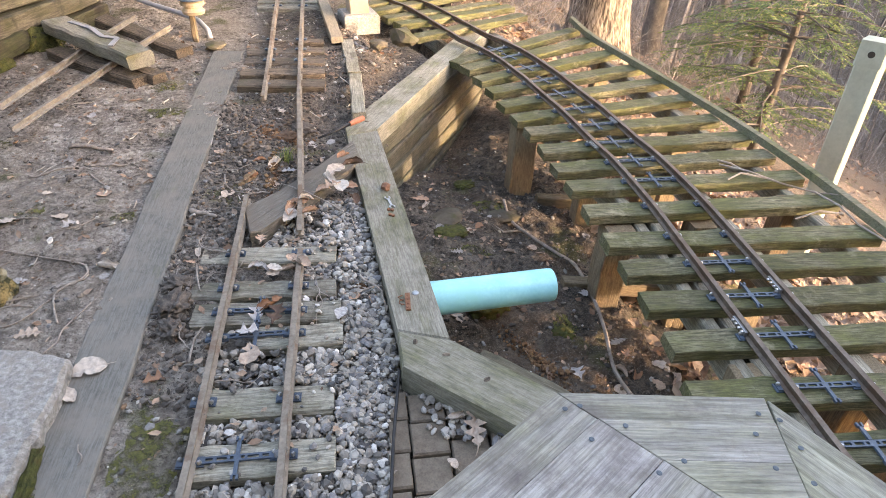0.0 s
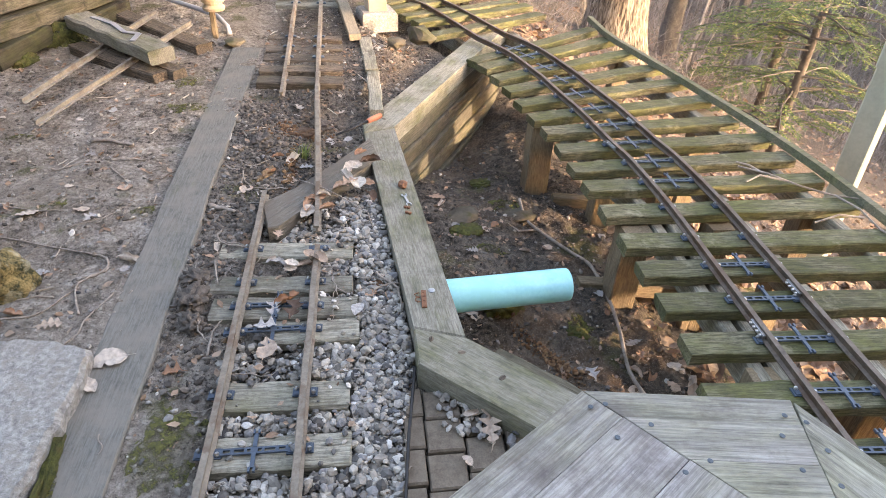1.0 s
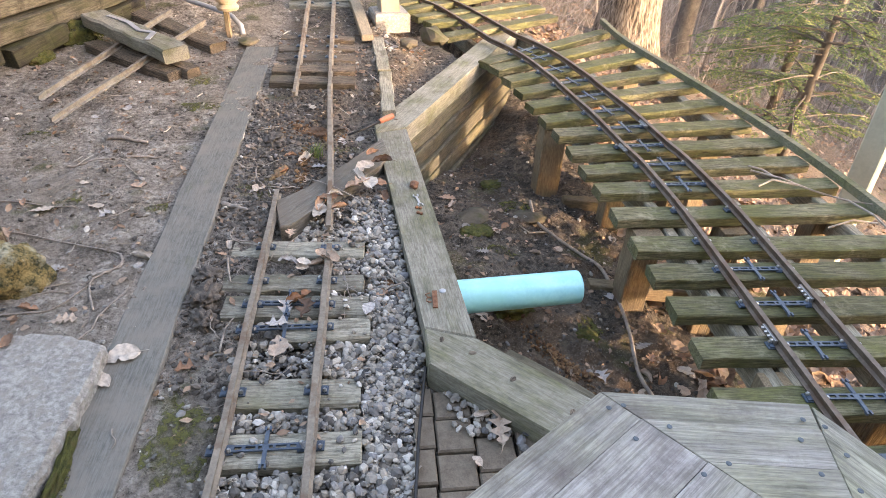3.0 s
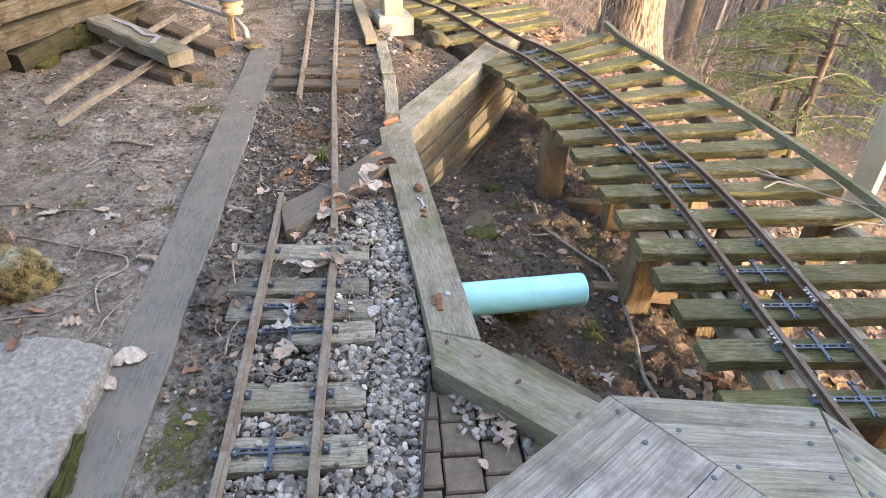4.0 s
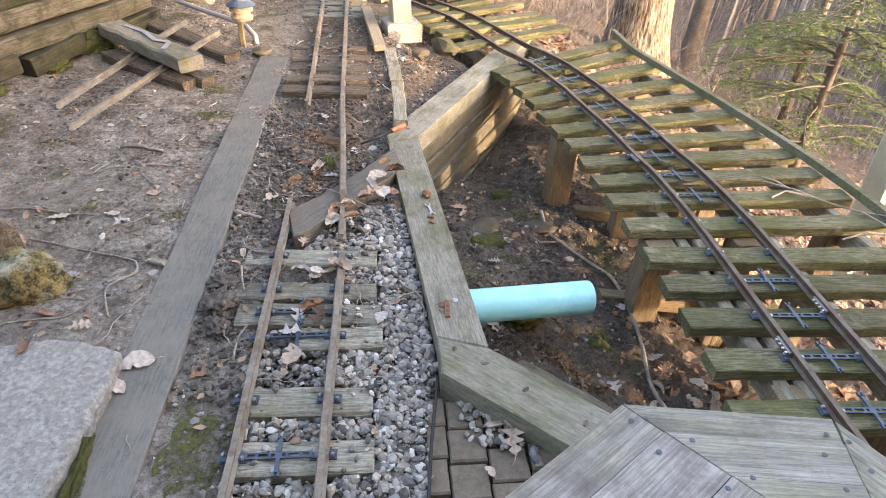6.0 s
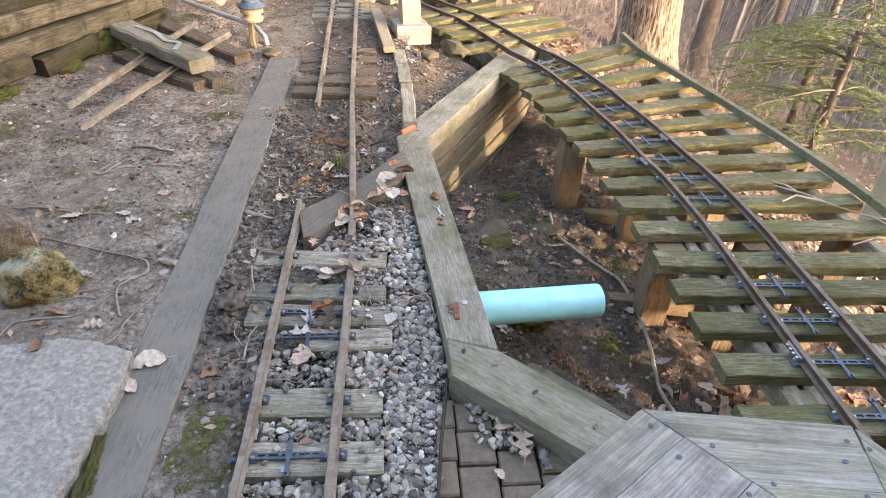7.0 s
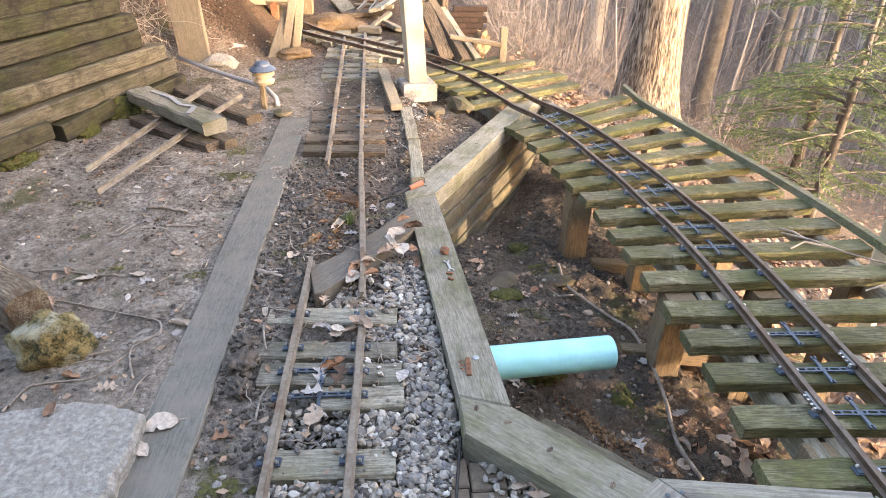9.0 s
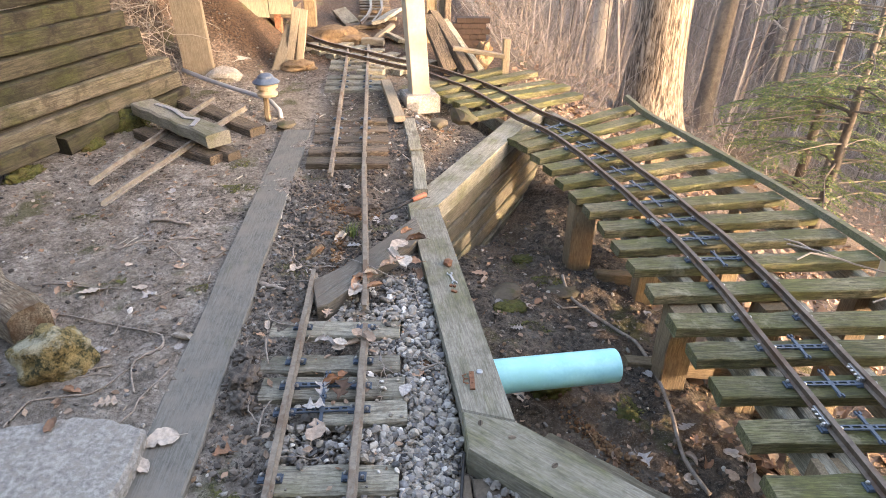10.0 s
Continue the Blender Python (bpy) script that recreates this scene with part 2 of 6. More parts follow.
M_DUST = plain("sawdust_earth", (0.133, 0.081, 0.046), (0.311, 0.215, 0.126), 40, 0.95, 0, 0.9, 0.01)
M_REDSOIL = plain("red_brown_bank", (0.074, 0.043, 0.027), (0.17, 0.107, 0.07), 14, 0.95, 0, 0.9, 0.02)
M_BARK = None
m, nt, b = nodes_of("furrowed_bark")
v = coords(nt, "Object", (15, 15, 2.2))
f1 = tex(nt, v, 2.2, 6, 0.62, 0.8)
f2 = tex(nt, coords(nt, "Object", (30, 30, 6)), 1.5, 4, 0.6)
hb = math2(nt, 'ADD', math2(nt, 'MULTIPLY', f1, 0.75), math2(nt, 'MULTIPLY', f2, 0.25))
nt.links.new(ramp(nt, hb, [(0.40, (0.033, 0.025, 0.02)), (0.49, (0.155, 0.122, 0.092)), (0.62, (0.34, 0.296, 0.248))]), b.inputs["Base Color"])
b.inputs["Roughness"].default_value = 0.9
bump(nt, b, hb, 1.0, 0.03)
M_BARK = m
M_BARK_THIN = plain("smooth_grey_bark", (0.074, 0.063, 0.056), (0.185, 0.159, 0.137), 9, 0.9, 0, 0.8, 0.01)
# thin bark again, lightened to paint sunlight on one slim trunk
M_BARK_LIT = plain("sunlit_smooth_bark", (0.22, 0.185, 0.15), (0.46, 0.40, 0.34), 7, 0.9, 0, 0.6, 0.01)
M_NEEDLE = island_colours("hemlock_needles", [(0.0, (0.045, 0.078, 0.026)), (0.45, (0.095, 0.145, 0.042)), (0.8, (0.185, 0.225, 0.06)), (1.0, (0.31, 0.30, 0.095))], 0.85, 10)

# the ground: packed yard earth, pit earth darkened for mud and shade, litter on the hillside, moss patches
M_GROUND, nt, b = nodes_of("earth")
pos = world_pos(nt)
sep = nt.nodes.new("ShaderNodeSeparateXYZ")
nt.links.new(pos, sep.inputs[0])
n_big, n_mid, n_fine, n_grit = tex(nt, pos, 1.7, 5, 0.6), tex(nt, pos, 9, 6, 0.65), tex(nt, pos, 60, 5, 0.65), tex(nt, pos, 260, 3, 0.6)
yard = ramp(nt, math2(nt, 'ADD', math2(nt, 'MULTIPLY', n_mid, 0.5), math2(nt, 'MULTIPLY', n_fine, 0.5)), [(0.40, (0.048, 0.039, 0.032)), (0.455, (0.183, 0.156, 0.132)), (0.525, (0.323, 0.283, 0.249)), (0.60, (0.542, 0.498, 0.445))])
yard = mixc(nt, ramp(nt, n_big, [(0.4, 0.0), (0.65, 0.6)]), yard, (0.266, 0.229, 0.189))
# dark mud whose colour also carries the shade of the sunken pit
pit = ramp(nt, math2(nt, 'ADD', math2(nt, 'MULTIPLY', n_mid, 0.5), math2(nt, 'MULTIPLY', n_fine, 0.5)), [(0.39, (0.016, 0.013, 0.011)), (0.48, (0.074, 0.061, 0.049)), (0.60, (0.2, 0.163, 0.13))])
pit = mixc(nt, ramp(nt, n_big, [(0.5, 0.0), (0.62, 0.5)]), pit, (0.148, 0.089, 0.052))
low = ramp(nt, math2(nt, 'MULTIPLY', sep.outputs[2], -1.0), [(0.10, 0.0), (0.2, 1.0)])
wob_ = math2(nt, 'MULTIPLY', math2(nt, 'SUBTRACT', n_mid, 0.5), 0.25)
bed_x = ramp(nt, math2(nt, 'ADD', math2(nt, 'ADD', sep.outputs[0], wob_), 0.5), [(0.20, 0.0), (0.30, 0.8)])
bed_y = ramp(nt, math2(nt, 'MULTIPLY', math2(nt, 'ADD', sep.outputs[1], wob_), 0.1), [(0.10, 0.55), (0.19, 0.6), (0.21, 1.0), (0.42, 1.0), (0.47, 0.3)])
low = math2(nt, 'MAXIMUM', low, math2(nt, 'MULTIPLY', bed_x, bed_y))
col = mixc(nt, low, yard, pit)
litter = ramp(nt, math2(nt, 'ADD', math2(nt, 'MULTIPLY', n_fine, 0.6), math2(nt, 'MULTIPLY', tex(nt, pos, 25, 4, 0.7), 0.4)), [(0.37, (0.044, 0.031, 0.024)), (0.5, (0.141, 0.104, 0.078)), (0.64, (0.266, 0.204, 0.159))])
col = mixc(nt, ramp(nt, math2(nt, 'MULTIPLY', sep.outputs[0], 0.1), [(0.135, 0.0), (0.16, 1.0)]), col, litter)
clay = math2(nt, 'MULTIPLY', ramp(nt, math2(nt, 'MULTIPLY', sep.outputs[1], 0.1), [(0.43, 0.0), (0.50, 1.0)]), ramp(nt, math2(nt, 'MULTIPLY', sep.outputs[0], 0.5), [(0.55, 1.0), (0.7, 0.0)]))
col = mixc(nt, clay, col, ramp(nt, n_fine, [(0.38, (0.022, 0.012, 0.008)), (0.5, (0.085, 0.047, 0.028)), (0.64, (0.17, 0.10, 0.062))]))
moss_n = ramp(nt, math2(nt, 'ADD', math2(nt, 'MULTIPLY', tex(nt, pos, 3.1, 4, 0.55), 0.7), math2(nt, 'MULTIPLY', n_mid, 0.3)), [(0.575, 0.0), (0.63, 0.85)])
col = mixc(nt, moss_n, col, ramp(nt, n_grit, [(0.3, (0.044, 0.046, 0.013)), (0.7, (0.126, 0.122, 0.044))]))
col = mixc(nt, ramp(nt, n_grit, [(0.58, 0.0), (0.66, 0.6)]), col, (0.37, 0.34, 0.296))
col = mixc(nt, ramp(nt, tex(nt, pos, 150, 4, 0.7), [(0.34, 0.75), (0.43, 0.0)]), col, (0.037, 0.03, 0.024))
nt.links.new(col, b.inputs["Base Color"])
b.inputs["Roughness"].default_value = 0.92
bump(nt, b, math2(nt, 'ADD', math2(nt, 'MULTIPLY', n_fine, 0.7), math2(nt, 'MULTIPLY', n_grit, 0.3)), 1.0, 0.03)


# ---- mesh helpers ----
def mesh_of(name, verts, faces, material, smooth=False):
    me = bpy.data.meshes.new(name)
    me.from_pydata([tuple(p) for p in verts], [], faces)
    me.materials.append(material)
    if smooth:
        me.shade_smooth()
    me.update()
    return me


def thing(name, me_or_none, label, category, group="", kind="", m=None):
    ob = tagged(new(name, me_or_none), label, category, group, kind)
    if m is not None:
        ob.matrix_world = m
    return ob


def part(name, me, parent, m=None, label=""):
    ob = new(name, me)
    ob.parent = parent
    if m is not None:
        ob.matrix_basis = m
    if label:
        ob["label"] = label
    return ob


def board_mesh(name, length, width, thick, material, seed=0, segs=6, wob=0.003, ch=0.005, taper=0.0):
    """A worn board along local x, its top at z = 0, with chamfered and slightly wandering edges."""
    rnd = random.Random(seed)
    hw, verts, faces = width / 2, [], []
    sec = [(-hw + ch, 0), (hw - ch, 0), (hw, -ch), (hw, -thick + ch), (hw - ch, -thick), (-hw + ch, -thick), (-hw, -thick + ch), (-hw, -ch)]
    for i in range(segs + 1):
        x = -length / 2 + length * i / segs
        k = 1 - taper * i / segs
        dy, dz = rnd.uniform(-wob, wob), rnd.uniform(-wob, wob) * 0.5
        for j, (y, z) in enumerate(sec):
            xx = x + (rnd.uniform(-wob, wob) if i in (0, segs) else 0)
            verts.append((xx, y * k + dy + rnd.uniform(-wob, wob) * 0.5, z + dz + rnd.uniform(-wob, wob) * 0.3))
    for i in range(segs):
        for j in range(8):
            a, c = i * 8 + j, i * 8 + (j + 1) % 8
            faces.append((a, c, c + 8, a + 8))
    faces.append(tuple(range(8)))
    faces.append(tuple(reversed(range(segs * 8, segs * 8 + 8))))
    return mesh_of(name, verts, [tuple(reversed(q)) for q in faces], material)


def span(a, c, tilt=0.0):
    """A pose halfway from a to c with local x along the way and z up; tilt turns it about its length."""
    a, c = Vector(a), Vector(c)
    x = (c - a).normalized()
    up = Vector((0, 0, 1)) if abs(x.z) < 0.95 else Vector((0, 1, 0))
    y = up.cross(x).normalized()
    z = x.cross(y)
    m = Matrix((x, y, z)).transposed().to_4x4()
    m.translation = (a + c) / 2
    return m @ pose(0, 0, 0, tilt)


def tube(path, radii, sides=8, cap=True):
    """Vertices and faces of a tube along a path."""
    verts, faces, n = [], [], len(path)
    pts = [Vector(p) for p in path]
    ref = None
    for i, p in enumerate(pts):
        d = (pts[min(i + 1, n - 1)] - pts[max(i - 1, 0)]).normalized()
        if ref is None:
            ref = Vector((0, 0, 1)) if abs(d.z) < 0.9 else Vector((1, 0, 0))
        u = d.cross(ref).normalized()
        w = u.cross(d)
        r = radii[i] if isinstance(radii, (list, tuple)) else radii
        for k in range(sides):
            a = 2 * math.pi * k / sides
            verts.append(p + (u * math.cos(a) + w * math.sin(a)) * r)
    for i in range(n - 1):
        for k in range(sides):
            a, c = i * sides + k, i * sides + (k + 1) % sides
            faces.append((a, c, c + sides, a + sides))
    if cap:
        faces.append(tuple(reversed(range(sides))))
        faces.append(tuple(range((n - 1) * sides, n * sides)))
    return verts, faces


class Heap:
    """Gathers many small pieces into one mesh."""
    def __init__(self):
        self.v, self.f = [], []

    def add(self, verts, faces):
        o = len(self.v)
        self.v.extend(verts)
        self.f.extend(tuple(i + o for i in q) for q in faces)

    def mesh(self, name, material, smooth=False):
        return mesh_of(name, self.v, self.f, material, smooth)


def stone_piece(rnd, r, flat=0.65):
    """A small irregular pebble of 20 faces round the origin."""
    bm = bmesh.new()
    bmesh.ops.create_icosphere(bm, subdivisions=1, radius=1.0)
    sx, sy, sz = rnd.uniform(0.7, 1.3) * r, rnd.uniform(0.6, 1.0) * r, rnd.uniform(0.75, 1.0) * r * flat
    vs = [Vector((q.co.x * sx, q.co.y * sy, q.co.z * sz)) * rnd.uniform(0.75, 1.15) for q in bm.verts]
    fs = [tuple(w.index for w in q.verts) for q in bm.faces]
    bm.free()
    return vs, fs


def lump_mesh(name, sx, sy, sz, material, seed, sub=3, rough=0.25, freq=2.0, floor=None, smooth=True):
    """A weathered lump of rock."""
    bm = bmesh.new()
    bmesh.ops.create_icosphere(bm, subdivisions=sub, radius=1.0)
    off = Vector((seed * 3.1, seed * 1.7, seed * 2.3))
    for q in bm.verts:
        k = 1 + rough * noise.noise(q.co * freq + off) + rough * 0.4 * noise.noise(q.co * freq * 3 + off)
        q.co = Vector((q.co.x * sx * k, q.co.y * sy * k, q.co.z * sz * k))
        if floor is not None and q.co.z > floor:
            q.co.z = floor + (q.co.z - floor) * 0.12
    me = bpy.data.meshes.new(name)
    bm.to_mesh(me)
    bm.free()
    me.materials.append(material)
    if smooth:
        me.shade_smooth()
    return me


def prism_mesh(name, outline, thick, material, ch=0.004):
    """A flat slab with the given outline, its top at z = 0 and a chamfered rim."""
    n = len(outline)
    cx, cy = sum(p[0] for p in outline) / n, sum(p[1] for p in outline) / n
    def ring(inset, z):
        out = []
        for x, y in outline:
            d = math.hypot(x - cx, y - cy) or 1
            out.append((x - (x - cx) / d * inset, y - (y - cy) / d * inset, z))
        return out
    verts = ring(ch, 0) + ring(0, -ch) + ring(0, -thick)
    faces = [tuple(range(n)), tuple(reversed(range(2 * n, 3 * n)))]
    for k in range(2):
        for i in range(n):
            j = (i + 1) % n
            faces.append((k * n + i, k * n + n + i, k * n + n + j, k * n + j))
    area = sum(outline[i][0] * outline[(i + 1) % n][1] - outline[(i + 1) % n][0] * outline[i][1] for i in range(n))
    if area < 0:
        faces = [tuple(reversed(q)) for q in faces]
    return mesh_of(name, verts, faces, material)


# ---- ground ----
EDGE = [(-500, 1.0), (0.78, 1.0), (1.32, 0.45), (2.68, 0.31), (3.55, 0.79), (4.0, 0.60), (4.9, 1.0), (6.0, 1.08), (7.0, 0.75), (9, 0.6), (14, 0.45), (60, 0.2)]


def edge_x(y):
    """Where the yard ends and the drop begins."""
    for (y0, x0), (y1, x1) in zip(EDGE, EDGE[1:]):
        if y <= y1:
            return x0 + (x1 - x0) * (y - y0) / (y1 - y0)
    return EDGE[-1][1]


def smooth01(a, c, t):
    t = max(0.0, min(1.0, (t - a) / (c - a)))
    return t * t * (3 - 2 * t)


def yard_z(y):
    return 0.05 * (y - 1.85)


def ground_z(x, y):
    ex = edge_x(y)
    p = Vector((x, y, 0))
    if x < ex:
        z = (yard_z(y) if y < 9 else yard_z(9) + 0.01 * (y - 9)) - 0.014
        z += 0.012 * noise.noise(p * 3.0) + 0.006 * noise.noise(p * 11) + 0.005 * noise.noise(p * 32) + 0.004 * noise.noise(p * 75)
        bank = max(0.0, -1.75 - x + 0.35 * min(y - 3.0, 1.6))          # rising bank behind the timber wall
        z += 0.8 * smooth01(0, 1.2, bank) + 0.15 * max(0.0, bank - 1)
        z += 0.50 * smooth01(-0.75, -2.0, x) * smooth01(4.3, 5.4, y) + 0.25 * smooth01(-0.6, -1.2, x) * smooth01(4.6, 5.2, y)
        if 0.3 < y < 2.1:
            z -= 0.030 * smooth01(-0.16, -0.06, x) * smooth01(2.1, 1.85, y)
        z -= 0.07 * smooth01(0.25, 0.7, x) * smooth01(3.0, 3.7, y)
        z += 0.012 * smooth01(0.5, 0.62, noise.noise(p * 2.2) + 0.5)
        if 1.0 < y < 4.5:                                               # earth keeps below the cap boards
            keep = smooth01(0.42, 0.16, ex - x) * smooth01(1.0, 1.2, y) * smooth01(4.5, 4.3, y)
            z -= keep * max(0.0, z + 0.014)
    else:
        z = -0.335 + 0.13 * (0.95 - min(x, 1.25)) - 0.20 * smooth01(2.2, 3.9, y) * smooth01(1.15, 0.7, x) + 0.035 * noise.noise(p * 4.0) + 0.022 * noise.noise(p * 14) + 0.010 * noise.noise(p * 32) + 0.006 * noise.noise(p * 75)
        far = max(0.0, x - 1.25)
        z -= 0.42 * far if far < 12 else 0.42 * 12
        z += 0.12 * noise.noise(p * 0.8) * min(1.0, far)
        u, w = 0.83 * x - 0.56 * y, 0.56 * x + 0.83 * y
        z += 9.5 * smooth01(8.95, 10.4, w) * smooth01(7, 13, u) * smooth01(60, 30, u)          # wooded knoll added at the side to keep sun off the woods behind
        ahead = smooth01(0.1, 0.6, y / max(x, 1.0))
        if x > 16:
            z += 0.40 * (min(x, 70) - 16) * ahead
        if y > 14:
            z += 0.30 * (min(y, 70) - 14) * smooth01(2, 9, x)
        z += 0.22 * smooth01(4.6, 7, y) * smooth01(2.6, 1.3, x)
    return z


def grid_lines(fine0, fine1, step, out0, out1):
    a = list(np.arange(fine0, fine1, step))
    s, q = step, a[-1]
    while q < out1:
        s *= 1.28
        q += s
        a.append(q)
    s, q, pre = step, a[0], []
    while q > out0:
        s *= 1.28
        q -= s
        pre.append(q)
    return pre[::-1] + a


gx, gy = grid_lines(-1.7, 2.0, 0.0135, -120, 160), grid_lines(0.8, 4.6, 0.0145, -120, 200)
gv = [(x, y, ground_z(x, y)) for y in gy for x in gx]
w_ = len(gx)
gf = [(j * w_ + i, j * w_ + i + 1, (j + 1) * w_ + i + 1, (j + 1) * w_ + i) for j in range(len(gy) - 1) for i in range(w_ - 1)]
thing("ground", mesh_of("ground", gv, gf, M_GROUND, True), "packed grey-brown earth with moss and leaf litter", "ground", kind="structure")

# ---- retaining wall with its cap timbers ----
rwall = thing("retaining_wall", None, "weathered mossy timber retaining wall with wide cap boards", "retaining wall", kind="structure")
CAP_Z = 0.022
def oriented_slab(name, outline, thick, material, a, c, ch=0.005):
    """A slab whose local x runs from a to c, so that its grain does."""
    m = span((*a, 0), (*c, 0))
    inv = m.inverted()
    loc = [(inv @ Vector((x, y, 0)))[:2] for x, y in outline]
    return prism_mesh(name, loc, thick, material, ch), m


for k, (out, a, c) in enumerate([
        ([(0.375, 1.405), (0.509, 1.360), (0.373, 2.672), (0.243, 2.625)], (0.44, 1.38), (0.31, 2.65)),
        ([(0.243, 2.630), (0.372, 2.678), (0.845, 3.60), (1.22, 4.32), (1.10, 4.385), (0.730, 3.665), (0.236, 2.722)], (0.30, 2.68), (1.16, 4.35)),
        ([(0.375, 1.400), (0.378, 1.272), (1.00, 0.735), (1.09, 0.84), (0.511, 1.355)], (0.40, 1.34), (1.05, 0.79))]):
    me, m = oriented_slab("cap_board", out, 0.085, W_CAP, a, c)
    m.translation.z += CAP_Z + 0.001 * k
    part("cap_board", me, rwall, m)

# stacked courses below the cap, each set out a little further than the one above
for (a, c, n, side) in (((0.372, 2.66), (1.25, 4.35), 7, -1), ((0.509, 1.38), (0.385, 2.70), 4, 1), ((0.55, 1.33), (1.06, 0.88), 4, -1)):
    a, c = Vector((*a, 0)), Vector((*c, 0))
    d = (c - a).normalized()
    out = Vector((d.y, -d.x, 0))
    for k in range(n):
        off = out * (-0.045 + 0.011 * k - 0.012)
        z = CAP_Z - 0.087 - 0.088 * k
        me = board_mesh("wall_timber", (c - a).length, 0.09, 0.084, W_WALL, 40 + k, 10, 0.0035, 0.006)
        part("wall_timber", me, rwall, span(a + off + Vector((0, 0, z)), c + off + Vector((0, 0, z))))

# ---- rails, plates ----
RAIL_SEC = [(-0.013, 0), (0.013, 0), (0.013, 0.003), (0.004, 0.007), (0.004, 0.017), (0.0075, 0.019), (0.0075, 0.025), (-0.0075, 0.025), (-0.0075, 0.019), (-0.004, 0.017), (-0.004, 0.007), (-0.013, 0.003)]


def rail_mesh(pts, material, wob=0.0, seed=1):
    """A flat-bottomed rail swept along its points (foot at the points' height)."""
    rnd = random.Random(seed)
    pts = [Vector(p) for p in pts]
    verts, faces, n, k = [], [], len(pts), len(RAIL_SEC)
    for i, p in enumerate(pts):
        d = (pts[min(i + 1, n - 1)] - pts[max(i - 1, 0)]).normalized()
        s = Vector((d.y, -d.x, 0)).normalized()
        u = s.cross(d)
        jig = Vector((rnd.uniform(-wob, wob), 0, rnd.uniform(-wob, wob)))
        verts += [p + s * y + u * z + jig for y, z in RAIL_SEC]
    for i in range(n - 1):
        for j in range(k):
            a, c = i * k + j, i * k + (j + 1) % k
            faces.append((a, a + k, c + k, c))
    faces += [tuple(range(k)), tuple(reversed(range((n - 1) * k, n * k)))]
    return mesh_of("rail", verts, [tuple(reversed(q)) for q in faces], material)


def box(heap, x0, x1, y0, y1, z0, z1):
    vs = [(x, y, z) for z in (z0, z1) for y in (y0, y1) for x in (x0, x1)]
    heap.add(vs, [(0, 2, 3, 1), (4, 5, 7, 6), (0, 1, 5, 4), (2, 6, 7, 3), (0, 4, 6, 2), (1, 3, 7, 5)])


def gauge_bar_mesh(g):
    """A slotted bar between the rails with a cross piece, forked at its ends."""
    h = Heap()
    w, e = 0.017, g / 2 - 0.012
    box(h, -e, e, -w / 2, -w / 2 + 0.0045, 0, 0.005)
    box(h, -e, e, w / 2 - 0.0045, w / 2, 0, 0.005)
    for x, q in ((-e, 0.02), (-0.052, 0.008), (-0.022, 0.006), (-0.008, 0.016), (0.016, 0.006), (0.046, 0.008), (e - 0.02, 0.02)):
        box(h, x, x + q, -w / 2 + 0.0045, w / 2 - 0.0045, 0, 0.005)
    box(h, -0.0045, 0.0045, w / 2, 0.045, 0, 0.0055)
    box(h, -0.0045, 0.0045, -0.045, -w / 2, 0, 0.0055)
    for s in (-1, 1):
        box(h, -0.008, -0.003, min(s * 0.045, s * 0.056), max(s * 0.045, s * 0.056), 0, 0.007)
        box(h, 0.003, 0.008, min(s * 0.045, s * 0.056), max(s * 0.045, s * 0.056), 0, 0.007)
    return h.mesh("gauge_bar", M_CLIP)


def clip_mesh():
    h = Heap()
    box(h, -0.030, 0.030, -0.013, 0.013, 0, 0.004)
    box(h, -0.026, -0.014, -0.011, 0.011, 0.004, 0.0075)
    box(h, 0.014, 0.026, -0.011, 0.011, 0.004, 0.0075)
    return h.mesh("rail_clip", M_CLIP)


def bolt_mesh():
    vs, fs = tube([(0, 0, 0), (0, 0, 0.006), (0, 0, 0.009)], [0.0055, 0.0055, 0.003], 6)
    return mesh_of("bolt", vs, fs, M_BOLT)


CLIP, BOLT, BAR = clip_mesh(), bolt_mesh(), gauge_bar_mesh(0.2)


def fit_clips(track, mid, ang, gl, gr, bar, bolts=True):
    """Clips under both rails of a tie, with bolts, and a gauge bar where there is one."""
    base = Matrix.Translation(mid) @ pose(0, 0, 0, 0, 0, ang)
    for x in (gl, gr):
        cl = part("rail_clip", CLIP, track, base @ pose(x, 0, 0.001))
        for sx, sy in ((-0.021, 0.006), (0.021, -0.006)) if bolts else ():
            part("bolt", BOLT, cl, pose(sx, sy, 0.0065))
    if bar:
        part("gauge_bar", BAR, track, base @ pose((gl + gr) / 2, 0, 0.0045))


# ---- the track on the ground ----
track = thing("railway_track", None, "old miniature railway track on grey ties in gravel and mud", "railway track")
near_ties = [(-0.203, 0.207, 1.815, 0.080, -2, True, False), (-0.205, 0.209, 1.655, 0.072, -1.5, True, False), (-0.182, 0.220, 1.553, 0.088, -2, True, True),
             (0.0, 0.229, 1.458, 0.082, 1.0, True, True), (-0.102, 0.206, 1.243, 0.088, -1.0, True, False), (-0.108, 0.211, 1.082, 0.088, 0.5, True, True), (-0.2, 0.2, 0.90, 0.088, 0, True, False)]
for k, (x0, x1, y, w, rz, clips, bar) in enumerate(near_ties):
    me = board_mesh("tie", x1 - x0, w, 0.04, W_TRACK, 100 + k, 8, 0.003, 0.006)
    z = yard_z(y)
    part("tie", me, track, pose((x0 + x1) / 2, y, z, 2.8, 0, rz))
    fit_clips(track, (0, y, z + 0.001), rz, -0.1, 0.1, bar)
left = [(-0.099, y, yard_z(y) + 0.007) for y in np.arange(0.6, 2.0, 0.1)] + [(-0.098, 2.105, yard_z(2.1) + 0.012)]
part("rail", rail_mesh(left, M_RAIL_OLD, 0.0012, 3), track)
